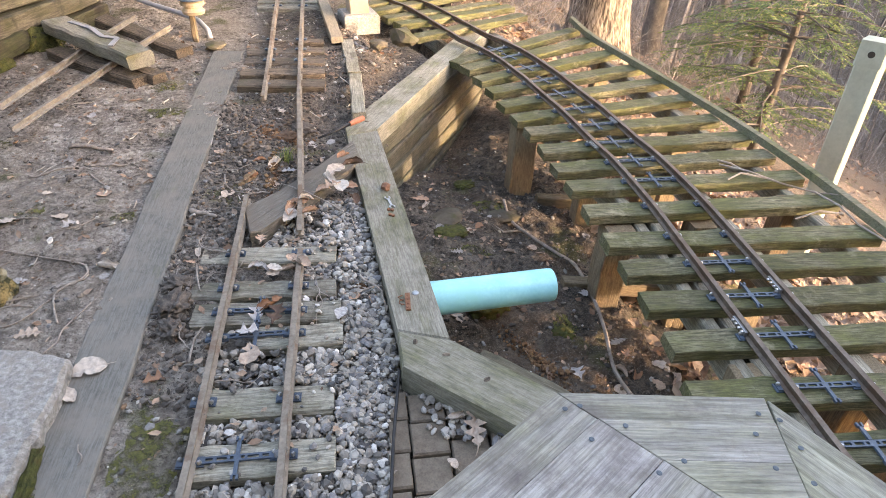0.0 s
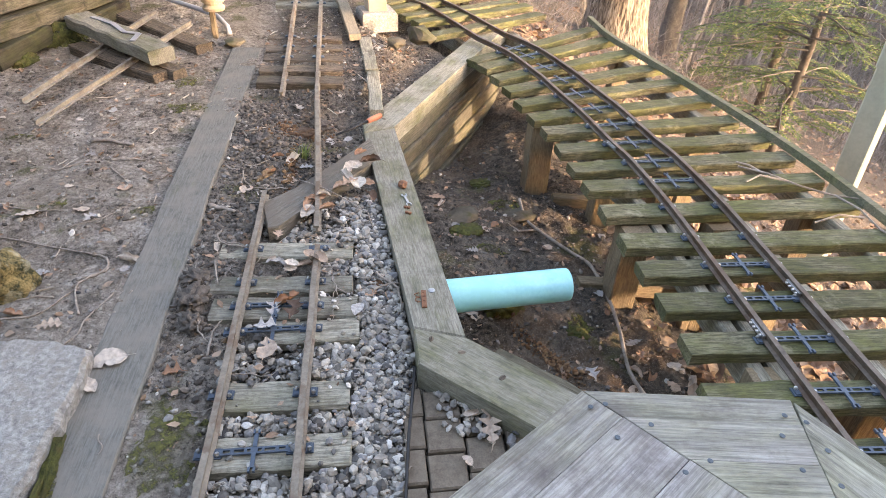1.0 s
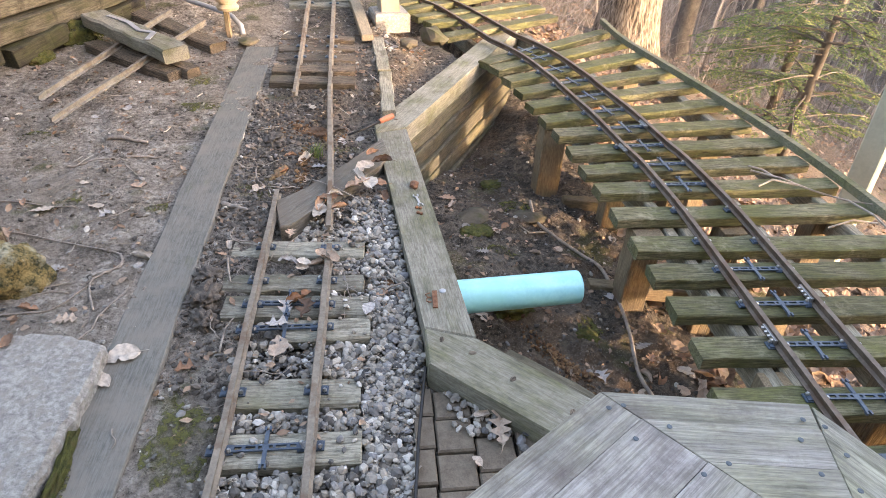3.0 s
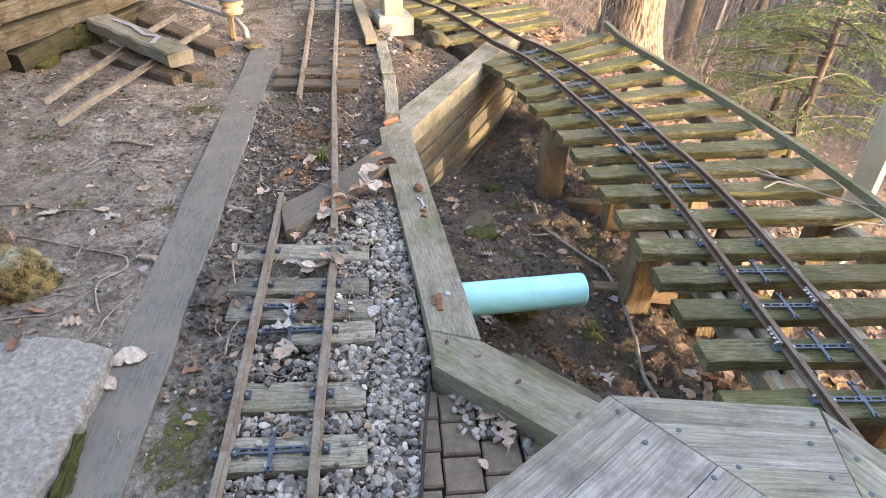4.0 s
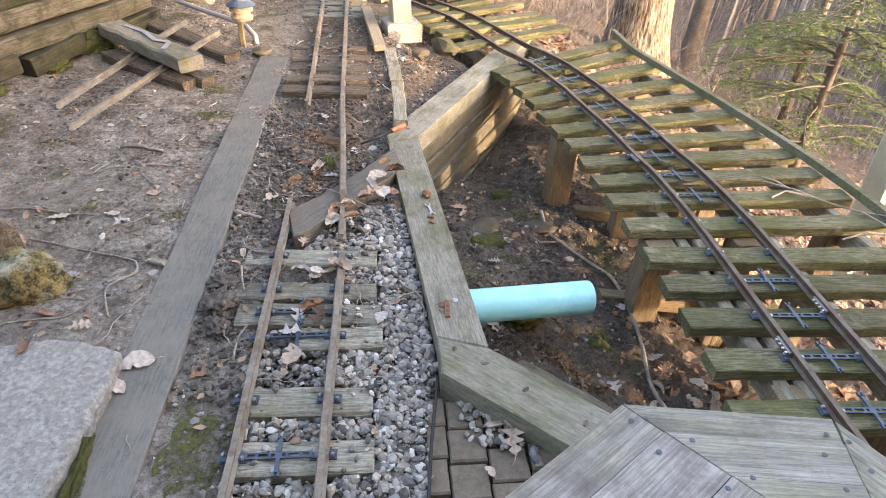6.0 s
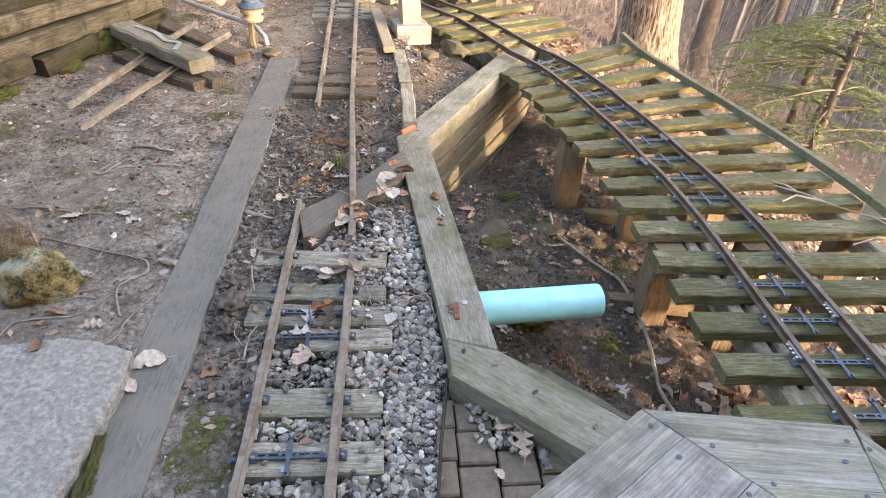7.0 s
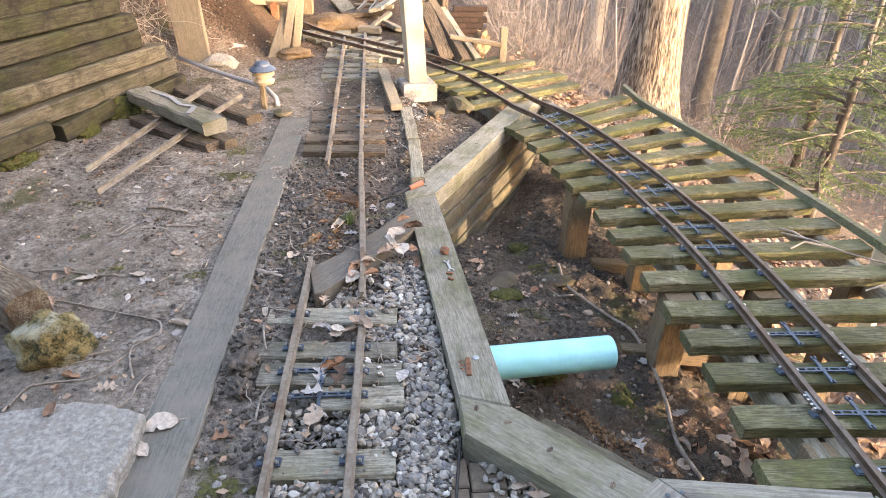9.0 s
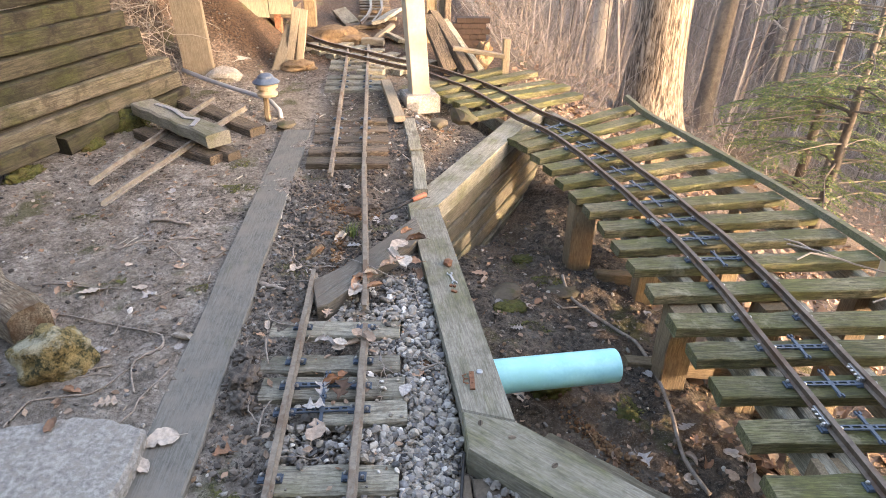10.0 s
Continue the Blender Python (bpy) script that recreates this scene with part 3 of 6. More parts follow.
right = [(0.099, y, yard_z(y) + 0.007) for y in np.arange(0.6, 1.86, 0.1)]
part("rail", rail_mesh(right, M_RAIL_OLD, 0.0012, 4), track)
long_r = [(0.092, 1.885), (0.083, 2.1), (0.072, 2.3), (0.055, 2.6), (0.033, 2.91), (0.012, 3.4), (-0.010, 4.0), (-0.033, 4.6), (-0.058, 5.33)]
part("rail", rail_mesh([(x, y, yard_z(y) + 0.012) for x, y in long_r], M_RAIL_OLD, 0.001, 5), track)
long_l = [(-0.124, 2.91), (-0.140, 3.4), (-0.165, 4.0), (-0.188, 4.6), (-0.213, 5.27)]
part("rail", rail_mesh([(x, y, yard_z(y) + 0.012) for x, y in long_l], M_RAIL_OLD, 0.001, 6), track)
for k, (y, w) in enumerate([(3.10, 0.085), (3.235, 0.08), (3.40, 0.085), (3.55, 0.08), (3.70, 0.06), (4.30, 0.085), (4.42, 0.085), (4.55, 0.08), (4.80, 0.085), (4.95, 0.085), (5.12, 0.085), (5.27, 0.085)]):
    xm = -0.055 - 0.035 * (y - 3.1)
    me = board_mesh("tie", 0.40, w, 0.05, W_OLD if y < 4 else W_TRACK, 130 + k, 6, 0.004, 0.006)
    part("tie", me, track, pose(xm, y, yard_z(y) + 0.006 + (0.012 if y < 3.3 else 0), 2.8, 0, (-2, 1, -1.5, 2)[k % 4]))
    fit_clips(track, (xm, y, yard_z(y) + 0.008), 0, -0.078, 0.078, False, False)

# ---- the trestle ----
trestle = thing("railway_trestle", None, "curved miniature railway trestle with green algae-covered wooden ties", "trestle")
T_Z = 0.022
centre = [(1.405, 0.55), (1.408, 1.0), (1.410, 1.43), (1.413, 1.77), (1.412, 2.0), (1.392, 2.30), (1.366, 2.46), (1.346, 2.62), (1.322, 2.80), (1.292, 2.955), (1.262, 3.12), (1.228, 3.29), (1.10, 3.70), (0.762, 4.250), (0.587, 4.434), (0.401, 4.599), (0.162, 4.779), (-0.073, 4.984), (-0.275, 5.150), (-0.523, 5.400), (-0.9, 5.95)]


def smooth_line(pts, n=6):
    out = []
    for i in range(len(pts) - 1):
        p0, p1, p2, p3 = (Vector(pts[max(0, min(len(pts) - 1, i + k))]) for k in (-1, 0, 1, 2))
        for j in range(n):
            t = j / n
            out.append(0.5 * ((2 * p1) + (p2 - p0) * t + (2 * p0 - 5 * p1 + 4 * p2 - p3) * t * t + (3 * p1 - p0 - 3 * p2 + p3) * t ** 3))
    out.append(Vector(pts[-1]))
    return out


def tz(y):
    """Height of the tie tops along the curve."""
    return T_Z + 0.010 * (y - 2) * (1 if y > 2 else 0.3) + 0.15 * min(0.76, max(0, y - 3.9)) + 0.04 * max(0, y - 4.66)


line = smooth_line(centre)
for s in (-1, 1):
    pts = []
    for i, p in enumerate(line):
        d = (line[min(i + 1, len(line) - 1)] - line[max(i - 1, 0)]).normalized()
        q = p + Vector((d.y, -d.x)) * (0.1 - 0.025 * min(1, max(0, (p.y - 3.8) / 0.9))) * s
        pts.append((q.x, q.y, tz(p.y) + 0.005))
    part("rail", rail_mesh(pts, M_RAIL), trestle)


def at_line(y):
    for i in range(len(line) - 1):
        if line[i].y <= y <= line[i + 1].y:
            t = (y - line[i].y) / (line[i + 1].y - line[i].y)
            d = (line[i + 1] - line[i]).normalized()
            return line[i].lerp(line[i + 1], t), d
    return line[-1], Vector((0, 1))


# left end x, left y (middle), right end x, right y (middle), gauge bar
tie_ends = [(1.075, 0.63, 2.05, 0.56, 1), (1.07, 0.79, 2.05, 0.73, 1), (1.07, 0.955, 2.05, 0.90, 1), (1.066, 1.125, 2.05, 1.08, 1), (1.090, 1.302, 2.05, 1.27, 1), (1.088, 1.468, 2.05, 1.44, 1), (1.085, 1.629, 2.05, 1.61, 1),
            (1.083, 1.783, 2.045, 1.765, 0), (1.076, 1.967, 2.045, 1.98, 0), (1.066, 2.143, 2.024, 2.17, 1), (1.050, 2.285, 2.012, 2.36, 1), (1.038, 2.448, 1.995, 2.535, 1),
            (1.020, 2.618, 1.955, 2.73, 1), (0.994, 2.765, 1.93, 2.975, 1), (0.966, 2.92, 1.918, 3.22, 1), (0.940, 3.085, 1.878, 3.445, 1), (0.910, 3.24, 1.826, 3.70, 1), (0.872, 3.405, 1.76, 3.93, 1), (0.826, 3.50, 1.70, 4.13, 1)]
for k, (x0, y0, x1, y1, bar) in enumerate(tie_ends):
    rnd = random.Random(k)
    z0 = tz((y0 + y1) / 2)
    a, c = Vector((x0, y0, z0 + rnd.uniform(-0.002, 0.002))), Vector((x1, y1, z0 + rnd.uniform(-0.002, 0.002)))
    part("tie", board_mesh("tie", (c - a).length, 0.088, 0.038, W_TIE, 200 + k, 14, 0.0035, 0.004), trestle, span(a, c, rnd.uniform(-1.5, 1.5)))
    dirv = (c - a).normalized()
    ang = math.degrees(math.atan2(dirv.y, dirv.x))
    p, d = at_line((y0 + (y1 - y0) * 0.35))
    fit_clips(trestle, (p.x, a.y + (p.x - a.x) * dirv.y / dirv.x, z0 + 0.001), ang, -0.1, 0.1, bar)
far_ties = [(0.635, 3.859, 1.410, 4.352), (0.552, 4.040, 1.351, 4.476), (0.482, 4.131, 1.253, 4.527), (0.401, 4.194, 1.167, 4.746), (0.361, 4.303, 0.955, 4.786),
            (0.16, 4.62, 0.44, 4.94), (0.03, 4.72, 0.30, 5.06), (-0.10, 4.84, 0.16, 5.17), (-0.22, 4.95, 0.03, 5.28), (-0.34, 5.05, -0.10, 5.38), (-0.46, 5.15, -0.22, 5.49), (-0.58, 5.28, -0.35, 5.62)]
for k, (x0, y0, x1, y1) in enumerate(far_ties):
    z0 = tz((y0 + y1) / 2)
    part("tie", board_mesh("tie", math.hypot(x1 - x0, y1 - y0), 0.088, 0.038, W_TIE if k < 5 else W_TRACK, 240 + k, 8, 0.004, 0.004), trestle, span((x0, y0, z0), (x1, y1, z0)))

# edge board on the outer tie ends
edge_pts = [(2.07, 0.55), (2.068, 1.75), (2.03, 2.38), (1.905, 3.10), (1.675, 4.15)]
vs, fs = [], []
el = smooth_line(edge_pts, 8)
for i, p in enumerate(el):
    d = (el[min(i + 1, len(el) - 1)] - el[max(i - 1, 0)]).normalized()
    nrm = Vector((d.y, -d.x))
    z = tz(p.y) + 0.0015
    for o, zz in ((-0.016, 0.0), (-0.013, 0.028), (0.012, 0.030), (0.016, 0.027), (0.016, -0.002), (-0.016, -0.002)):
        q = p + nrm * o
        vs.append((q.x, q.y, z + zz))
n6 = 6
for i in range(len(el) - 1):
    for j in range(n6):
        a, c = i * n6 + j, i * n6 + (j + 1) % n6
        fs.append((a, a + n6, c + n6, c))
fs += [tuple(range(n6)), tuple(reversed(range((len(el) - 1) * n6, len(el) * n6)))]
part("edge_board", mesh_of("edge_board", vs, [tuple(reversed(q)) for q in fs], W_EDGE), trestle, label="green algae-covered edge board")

# stringers under the ties, posts and cross beams
for k, (a, c) in enumerate([((1.27, 0.5), (1.27, 2.05)), ((1.33, 0.5), (1.33, 2.0)), ((1.60, 0.5), (1.60, 2.1)), ((1.27, 2.05), (1.08, 3.3)), ((1.60, 2.1), (1.42, 3.5)), ((1.08, 3.3), (0.72, 4.3)), ((1.42, 3.5), (1.1, 4.4)), ((1.95, 0.5), (1.95, 2.2)), ((1.95, 2.2), (1.72, 3.8))]):
    z = T_Z - 0.041
    part("stringer", board_mesh("stringer", math.dist(a, c), 0.04, 0.088, W_TRACK, 300 + k, 6), trestle, span((*a, z + 0.005 * max(0, a[1] - 2)), (*c, z + 0.01 * max(0, c[1] - 2))))


def post_at(parent, x, y, top, w=0.088, material=None, lean=0.0):
    zb = ground_z(x, y) - 0.06
    me = board_mesh("post", top - zb, w, w, material or W_POST, int(x * 97 + y * 31), 5, 0.003, 0.005)
    return part("post", me, parent, pose(x, y, (top + zb) / 2, 0, 90 + lean, 0) @ pose(0, 0, w / 2))


for x, y, w in ((1.06, 2.80, 0.11), (1.19, 1.93, 0.10), (1.30, 2.52, 0.088), (1.50, 1.93, 0.088), (1.62, 2.6, 0.088), (1.93, 2.05, 0.088), (1.90, 2.9, 0.088), (1.75, 3.7, 0.088), (1.28, 1.2, 0.088), (1.62, 1.2, 0.088), (1.95, 1.2, 0.088), (1.38, 3.45, 0.088)):
    post_at(trestle, x, y, T_Z - 0.043, w, W_POST)
for k, (a, c) in enumerate([((1.05, 1.99, -0.30), (1.66, 1.96, -0.34)), ((1.12, 2.66, -0.32), (1.62, 2.62, -0.36))]):
    part("cross_beam", board_mesh("cross_beam", math.dist(a, c), 0.05, 0.06, W_POST, 320 + k), trestle, span(a, c))

# bolted joint plates on the trestle rails
h = Heap()
box(h, -0.034, 0.034, -0.004, 0.004, 0, 0.014)
PLATE = h.mesh("joint_plate", M_BOLT)
for s, y in ((-1, 1.325), (1, 1.49), (-1, 2.45), (1, 2.66)):
    p, d = at_line(y)
    q = p + Vector((d.y, -d.x)) * (0.1 - 0.025 * min(1, max(0, (p.y - 3.8) / 0.9))) * s
    jm = Matrix.Translation((q.x, q.y, tz(y) + 0.010)) @ pose(0, 0, 0, 0, 0, math.degrees(math.atan2(d.y, d.x)))
    jp = part("joint_plate", PLATE, trestle, jm @ pose(0, 0.011, 0), "bright zinc rail joint plate")
    for x in (-0.024, -0.008, 0.008, 0.024):
        part("bolt", BOLT, jp, pose(x, 0.004, 0.008, -90, 0, 0) @ Matrix.Scale(0.8, 4))

# ---- pipe through the wall ----
pv, pf = [], []
ring = 36
prof = [(0.0, 0.0555), (0.475, 0.0555), (0.482, 0.0545), (0.482, 0.0495), (0.0, 0.049)]
for x, r in prof:
    for k in range(ring):
        a = 2 * math.pi * k / ring
        pv.append((x, r * math.cos(a), r * math.sin(a)))
for i in range(len(prof) - 1):
    for k in range(ring):
        a, c = i * ring + k, i * ring + (k + 1) % ring
        pf.append((a, c, c + ring, a + ring))
pipe = thing("drain_pipe", mesh_of("drain_pipe", pv, pf, M_PIPE, False), "bright teal plastic drain pipe sticking out of the timber wall", "pipe", m=pose(0.43, 1.685, -0.116, 0, 1.0, 7.0))
for pl_ in pipe.data.polygons:
    pl_.use_smooth = True

# ---- walkway plank in the yard ----
walkway = thing("walkway_plank", None, "long muddy grey walkway planks sunk in the earth", "plank")
for a, c in (((-0.371, 0.75), (-0.370, 3.56)),):
    me = board_mesh("plank", math.dist(a, c), 0.149, 0.035, W_PLANK, 7, 18, 0.003, 0.004)
    part("plank", me, walkway, span((*a, yard_z(a[1]) + (0.004 if a[1] < 2 else 0.002)), (*c, yard_z(c[1]) - 0.001)))

# ---- yard: timber bank wall ----
bank = thing("timber_wall", None, "battered wall of stacked mossy landscape timbers", "retaining wall", kind="structure")
wa, wb = Vector((-2.62, 0.25, 0)), Vector((-1.133, 3.997, 0))
wd = (wb - wa).normalized()
wn_ = Vector((-wd.y, wd.x, 0))
ends = [4.12, 4.10, 4.06, 3.90, 3.93, 3.86, 3.80, 3.70, 3.60, 3.55]
for k in range(10):
    z1 = 0.075 + 0.092 * (k + 1) + 0.01
    total = (Vector((-1.133, ends[k], 0)) - wa).length * 0.995
    cut = total * (0.52 + 0.2 * math.sin(k * 2.3))
    runs = [(0.0, cut), (cut, total)] if k else [(0.0, 3.15), (3.19, 3.545), (3.57, total)]      # the lowest course is rotted through
    for a, c in runs:
        off = wn_ * (0.028 * k + 0.05)
        p0, p1 = wa + wd * (a + 0.004) + off, wa + wd * (c - 0.004) + off
        me = board_mesh("wall_timber", c - a - 0.008, 0.11, 0.089, W_BARN_PALE if k in (1, 2) else W_BARN, 500 + k * 3 + int(a), 9, 0.005, 0.008)
        part("wall_timber", me, bank, span(p0 + Vector((0, 0, z1 - 0.02)), p1 + Vector((0, 0, z1 + 0.02))))

# ---- yard: old track panel with a beam lying on it ----
panel = thing("track_panel", None, "loose rusty track panel with rotting ties on the earth", "railway track")
for a, c in (((-1.165, 2.80), (-0.925, 3.97)), ((-1.035, 2.60), (-0.70, 3.80))):
    part("rail", rail_mesh([(*(Vector(a).lerp(Vector(c), t)), yard_z(a[1] + (c[1] - a[1]) * t) + 0.035) for t in np.linspace(0, 1, 8)], M_RAIL_PALE, 0.0015, 9), panel)
for k, (a, c, w) in enumerate((((-1.13, 4.02), (-0.575, 3.52), 0.10), ((-1.20, 3.52), (-0.70, 3.14), 0.09), ((-1.05, 3.50), (-0.62, 3.17), 0.08))):
    part("tie", board_mesh("tie", math.dist(a, c), w, 0.055, W_OLD, 540 + k, 7, 0.006, 0.008), panel, span((*a, yard_z(a[1]) + 0.034), (*c, yard_z(c[1]) + 0.034)))
beam = thing("timber_beam", board_mesh("timber_beam", 0.72, 0.135, 0.068, W_CAP, 551, 8, 0.006, 0.010), "weathered notched timber beam lying across a track panel", "beam", m=span((-1.235, 3.675, 0.226), (-0.665, 3.165, 0.196)))
strap = [(-0.25, 0.02, 0.0), (-0.08, 0.03, 0.004), (0.06, 0.0, 0.004), (0.13, 0.035, 0.004), (0.20, -0.045, 0.004)]
h = Heap()
for a, c in zip(strap, strap[1:]):
    a, c = Vector(a), Vector(c)
    sd = (c - a).cross(Vector((0, 0, 1))).normalized() * 0.012
    up = Vector((0, 0, 0.004))
    h.add([a - sd, a + sd, c + sd, c - sd, a - sd + up, a + sd + up, c + sd + up, c - sd + up], [(0, 1, 2, 3), (4, 7, 6, 5), (0, 4, 5, 1), (1, 5, 6, 2), (2, 6, 7, 3), (3, 7, 4, 0)])
part("strap", h.mesh("strap", M_CONDUIT), beam, label="thin pale metal strap")

# ---- yard: path lamp ----
lamp = thing("path_lamp", None, "small garden path lamp with blue-grey cap on a wooden stake", "garden lamp", m=pose(-0.548, 3.74, yard_z(3.74)))


def lathe(name, prof, material, n=20):
    vs, fs = [], []
    for r, z in prof:
        vs += [(r * math.cos(2 * math.pi * k / n), r * math.sin(2 * math.pi * k / n), z) for k in range(n)]
    for i in range(len(prof) - 1):
        for k in range(n):
            a, c = i * n + k, i * n + (k + 1) % n
            fs.append((a, c, c + n, a + n))
    fs += [tuple(reversed(range(n))), tuple(range((len(prof) - 1) * n, len(prof) * n))]
    return mesh_of(name, vs, fs, material, False)


part("stake", board_mesh("stake", 0.16, 0.028, 0.028, W_POST, 5, 3), lamp, pose(0, 0, 0.06, 0, 90, 0))
part("body", lathe("body", [(0.03, 0.13), (0.055, 0.135), (0.06, 0.15), (0.045, 0.165), (0.045, 0.175), (0.062, 0.18), (0.062, 0.195), (0.045, 0.21)], M_LAMPBODY), lamp)
part("cap", lathe("cap", [(0.074, 0.208), (0.076, 0.213), (0.045, 0.235), (0.043, 0.245), (0.028, 0.256), (0.004, 0.26)], M_LAMPBLUE), lamp, label="blue-grey stepped lamp cap")
cv, cf = tube([(-1.25, 4.49, 0.20), (-1.05, 4.30, 0.185), (-0.85, 4.12, 0.175), (-0.67, 3.98, 0.165), (-0.56, 3.86, 0.16), (-0.50, 3.78, 0.13), (-0.49, 3.76, 0.09)], 0.014, 10)
thing("conduit", mesh_of("conduit", cv, cf, M_CONDUIT, True), "bent grey plastic conduit lying on the earth by a lamp", "pipe")

# ---- yard: stones ----
outl = [(-0.95, 1.36), (-0.66, 1.432), (-0.56, 1.425), (-0.436, 1.39), (-0.425, 1.25), (-0.43, 1.10), (-0.45, 0.92), (-0.60, 0.78), (-0.95, 0.80), (-1.05, 1.1)]
fine = []
rs = random.Random(4)
for i in range(len(outl)):
    a, c = Vector(outl[i]), Vector(outl[(i + 1) % len(outl)])
    for t in np.linspace(0, 1, 6)[:-1]:
        q = a.lerp(c, t)
        fine.append((q.x + rs.uniform(-0.006, 0.006) + 0.75, q.y + rs.uniform(-0.006, 0.006) - 1.1))
slab = thing("stone_slab", prism_mesh("stone_slab", fine, 0.085, M_STONE, 0.012), "flat grey stepping stone with mossy edge", "stone", m=pose(-0.75, 1.1, yard_z(1.1) + 0.052, 1.5, 0.5, 0))
thing("mossy_rock", lump_mesh("mossy_rock", 0.098, 0.085, 0.098, M_ROCK, 3, 4, 0.35, 1.8), "rounded rock with green moss, pale lichen and ochre painted for sunlight", "rock", m=pose(-0.785, 1.665, yard_z(1.66) + 0.035, 0, 0, 20))
thing("rotten_log", board_mesh("rotten_log", 0.42, 0.12, 0.135, W_LOG, 33, 5, 0.010, 0.022), "broken weathered timber stub resting beside a mossy rock", "log", m=span((-1.22, 2.04, 0.140), (-0.90, 1.77, 0.128)))
for k, (x, y, sx, sy, sz) in enumerate([(-1.0, 4.52, 0.12, 0.07, 0.06), (-0.98, 4.84, 0.13, 0.06, 0.05), (-0.44, 3.62, 0.07, 0.05, 0.018), (0.42, 3.62, 0.06, 0.05, 0.03), (0.56, 3.70, 0.10, 0.06, 0.05)]):
    thing("stone", lump_mesh("stone", sx, sy, sz, M_STONE if k < 2 else M_PIT_ROCK, 20 + k, 2, 0.4, 1.6, smooth=False), "rough pale stone lying on the earth", "stone", group="loose stones", m=pose(x, y, yard_z(y) + sz * 0.35, 0, 0, 30 * k))
for k, (x, y, sx, sy, sz) in enumerate([(0.93, 2.52, 0.08, 0.05, 0.022), (0.66, 2.46, 0.09, 0.06, 0.014)]):
    thing("stone", lump_mesh("stone", sx, sy, sz, M_PIT_ROCK, 30 + k, 3, 0.35, 1.8), "dark mossy stone half sunk in pit earth", "stone", group="pit stones", m=pose(x, y, ground_z(x, y) + sz * 0.1, 0, 0, 50 * k))

# ---- yard: boards lying about ----
for k, (a, c, w, t, mat_, lab) in enumerate([
        ((0.098, 4.37, 0.165), (0.196, 3.655, 0.128), 0.066, 0.035, W_PALE, "pale sawn board lying on the earth"),
        ((0.250, 3.70, 0.104), (0.285, 3.24, 0.082), 0.066, 0.03, W_TRACK, "narrow grey board sunk in the earth"),
        ((0.288, 3.22, 0.080), (0.300, 2.78, 0.058), 0.062, 0.03, W_TRACK, "narrow grey board sunk in the earth")]):
    thing("board", board_mesh("board", math.dist(a, c), w, t, mat_, 560 + k, 5, 0.003, 0.004), lab, "board", group="loose boards", m=span(a, c))
me, m = oriented_slab("ground_timber", [(-0.103, 2.05), (-0.064, 1.895), (-0.03, 1.905), (0.258, 2.31), (0.30, 2.40), (0.27, 2.56), (0.152, 2.367), (-0.002, 2.15)], 0.10, W_MUDDY, (-0.06, 1.98), (0.27, 2.44))
m.translation.z += yard_z(2.2) + 0.012
thing("ground_timber", me, "weathered diagonal timber edging the gravel bed", "timber", m=m)
tool = thing("hand_tool", None, "black hand tool with orange handle lying by the wall", "hand tool")
vs, fs = tube([(0.13, 2.555, 0.045), (0.20, 2.60, 0.055), (0.262, 2.655, 0.062)], [0.004, 0.0055, 0.007], 10)
part("shaft", mesh_of("shaft", vs, fs, M_BLACK, True), tool)
vs, fs = tube([(0.258, 2.650, 0.062), (0.29, 2.680, 0.064), (0.315, 2.705, 0.064)], [0.010, 0.0125, 0.012], 12)
part("handle", mesh_of("handle", vs, fs, M_ORANGE, False), tool, label="faded orange handle")

# ---- things on the cap ----
thing("rusty_fitting", lump_mesh("rusty_fitting", 0.017, 0.024, 0.014, M_RUST, 51, 2, 0.4, 2.5, smooth=False), "lump of orange rusty metal on a timber cap", "scrap metal", m=pose(0.384, 2.16, CAP_Z + 0.010))
h = Heap()
for t in range(14):
    a0, a1 = math.pi * (0.25 + 1.5 * t / 14), math.pi * (0.25 + 1.5 * (t + 1) / 14)
    for s in (-1, 1):
        pts = []
        for z in (0, 0.004):
            for a in (a0, a1):
                for r in (0.006, 0.011):
                    pts.append((s * 0.032 - s * r * math.cos(a) * -1, r * math.sin(a), z))
        h.add(pts, [(0, 1, 3, 2), (4, 6, 7, 5), (0, 4, 5, 1), (2, 3, 7, 6), (0, 2, 6, 4), (1, 5, 7, 3)])
box(h, -0.022, 0.022, -0.004, 0.004, 0, 0.0035)
thing("wrench", h.mesh("wrench", M_BOLT), "small open-ended steel wrench on a timber cap", "wrench", m=pose(0.392, 2.062, CAP_Z + 0.001, 0, 0, 102))
for k, (x, y) in enumerate([(0.385, 2.012), (0.397, 2.008), (0.388, 1.978), (0.398, 1.972)]):
    thing("rusty_nut", lathe("rusty_nut", [(0.0055, 0), (0.0065, 0.002), (0.0065, 0.006), (0.004, 0.007)], M_RUST, 6), "small rusty nut on a timber cap", "nut", group="rusty nuts", m=pose(x, y, CAP_Z + 0.0005, 0, 0, 20 * k))
h = Heap()
box(h, -0.036, 0.036, -0.007, 0.007, 0, 0.005)
for x in (-0.027, -0.009, 0.009, 0.027):
    vs, fs = tube([(x, 0, 0.004), (x, 0, 0.006)], 0.0035, 8)
    h.add(vs, fs)
thing("rusty_bracket", h.mesh("rusty_bracket", M_RUST), "rusty perforated metal strip nailed on a timber cap", "bracket", m=pose(0.411, 1.517, CAP_Z + 0.001, 0, 0, 88))
vs, fs = tube([(0.392 + 0.008 * math.sin(t * 1.9), 1.50 + 0.006 * t, CAP_Z + 0.004 + 0.003 * math.cos(t * 1.9)) for t in range(8)], 0.0018, 5)
thing("rusty_wire", mesh_of("rusty_wire", vs, fs, M_RUST), "twisted bit of rusty wire on a timber cap", "wire")
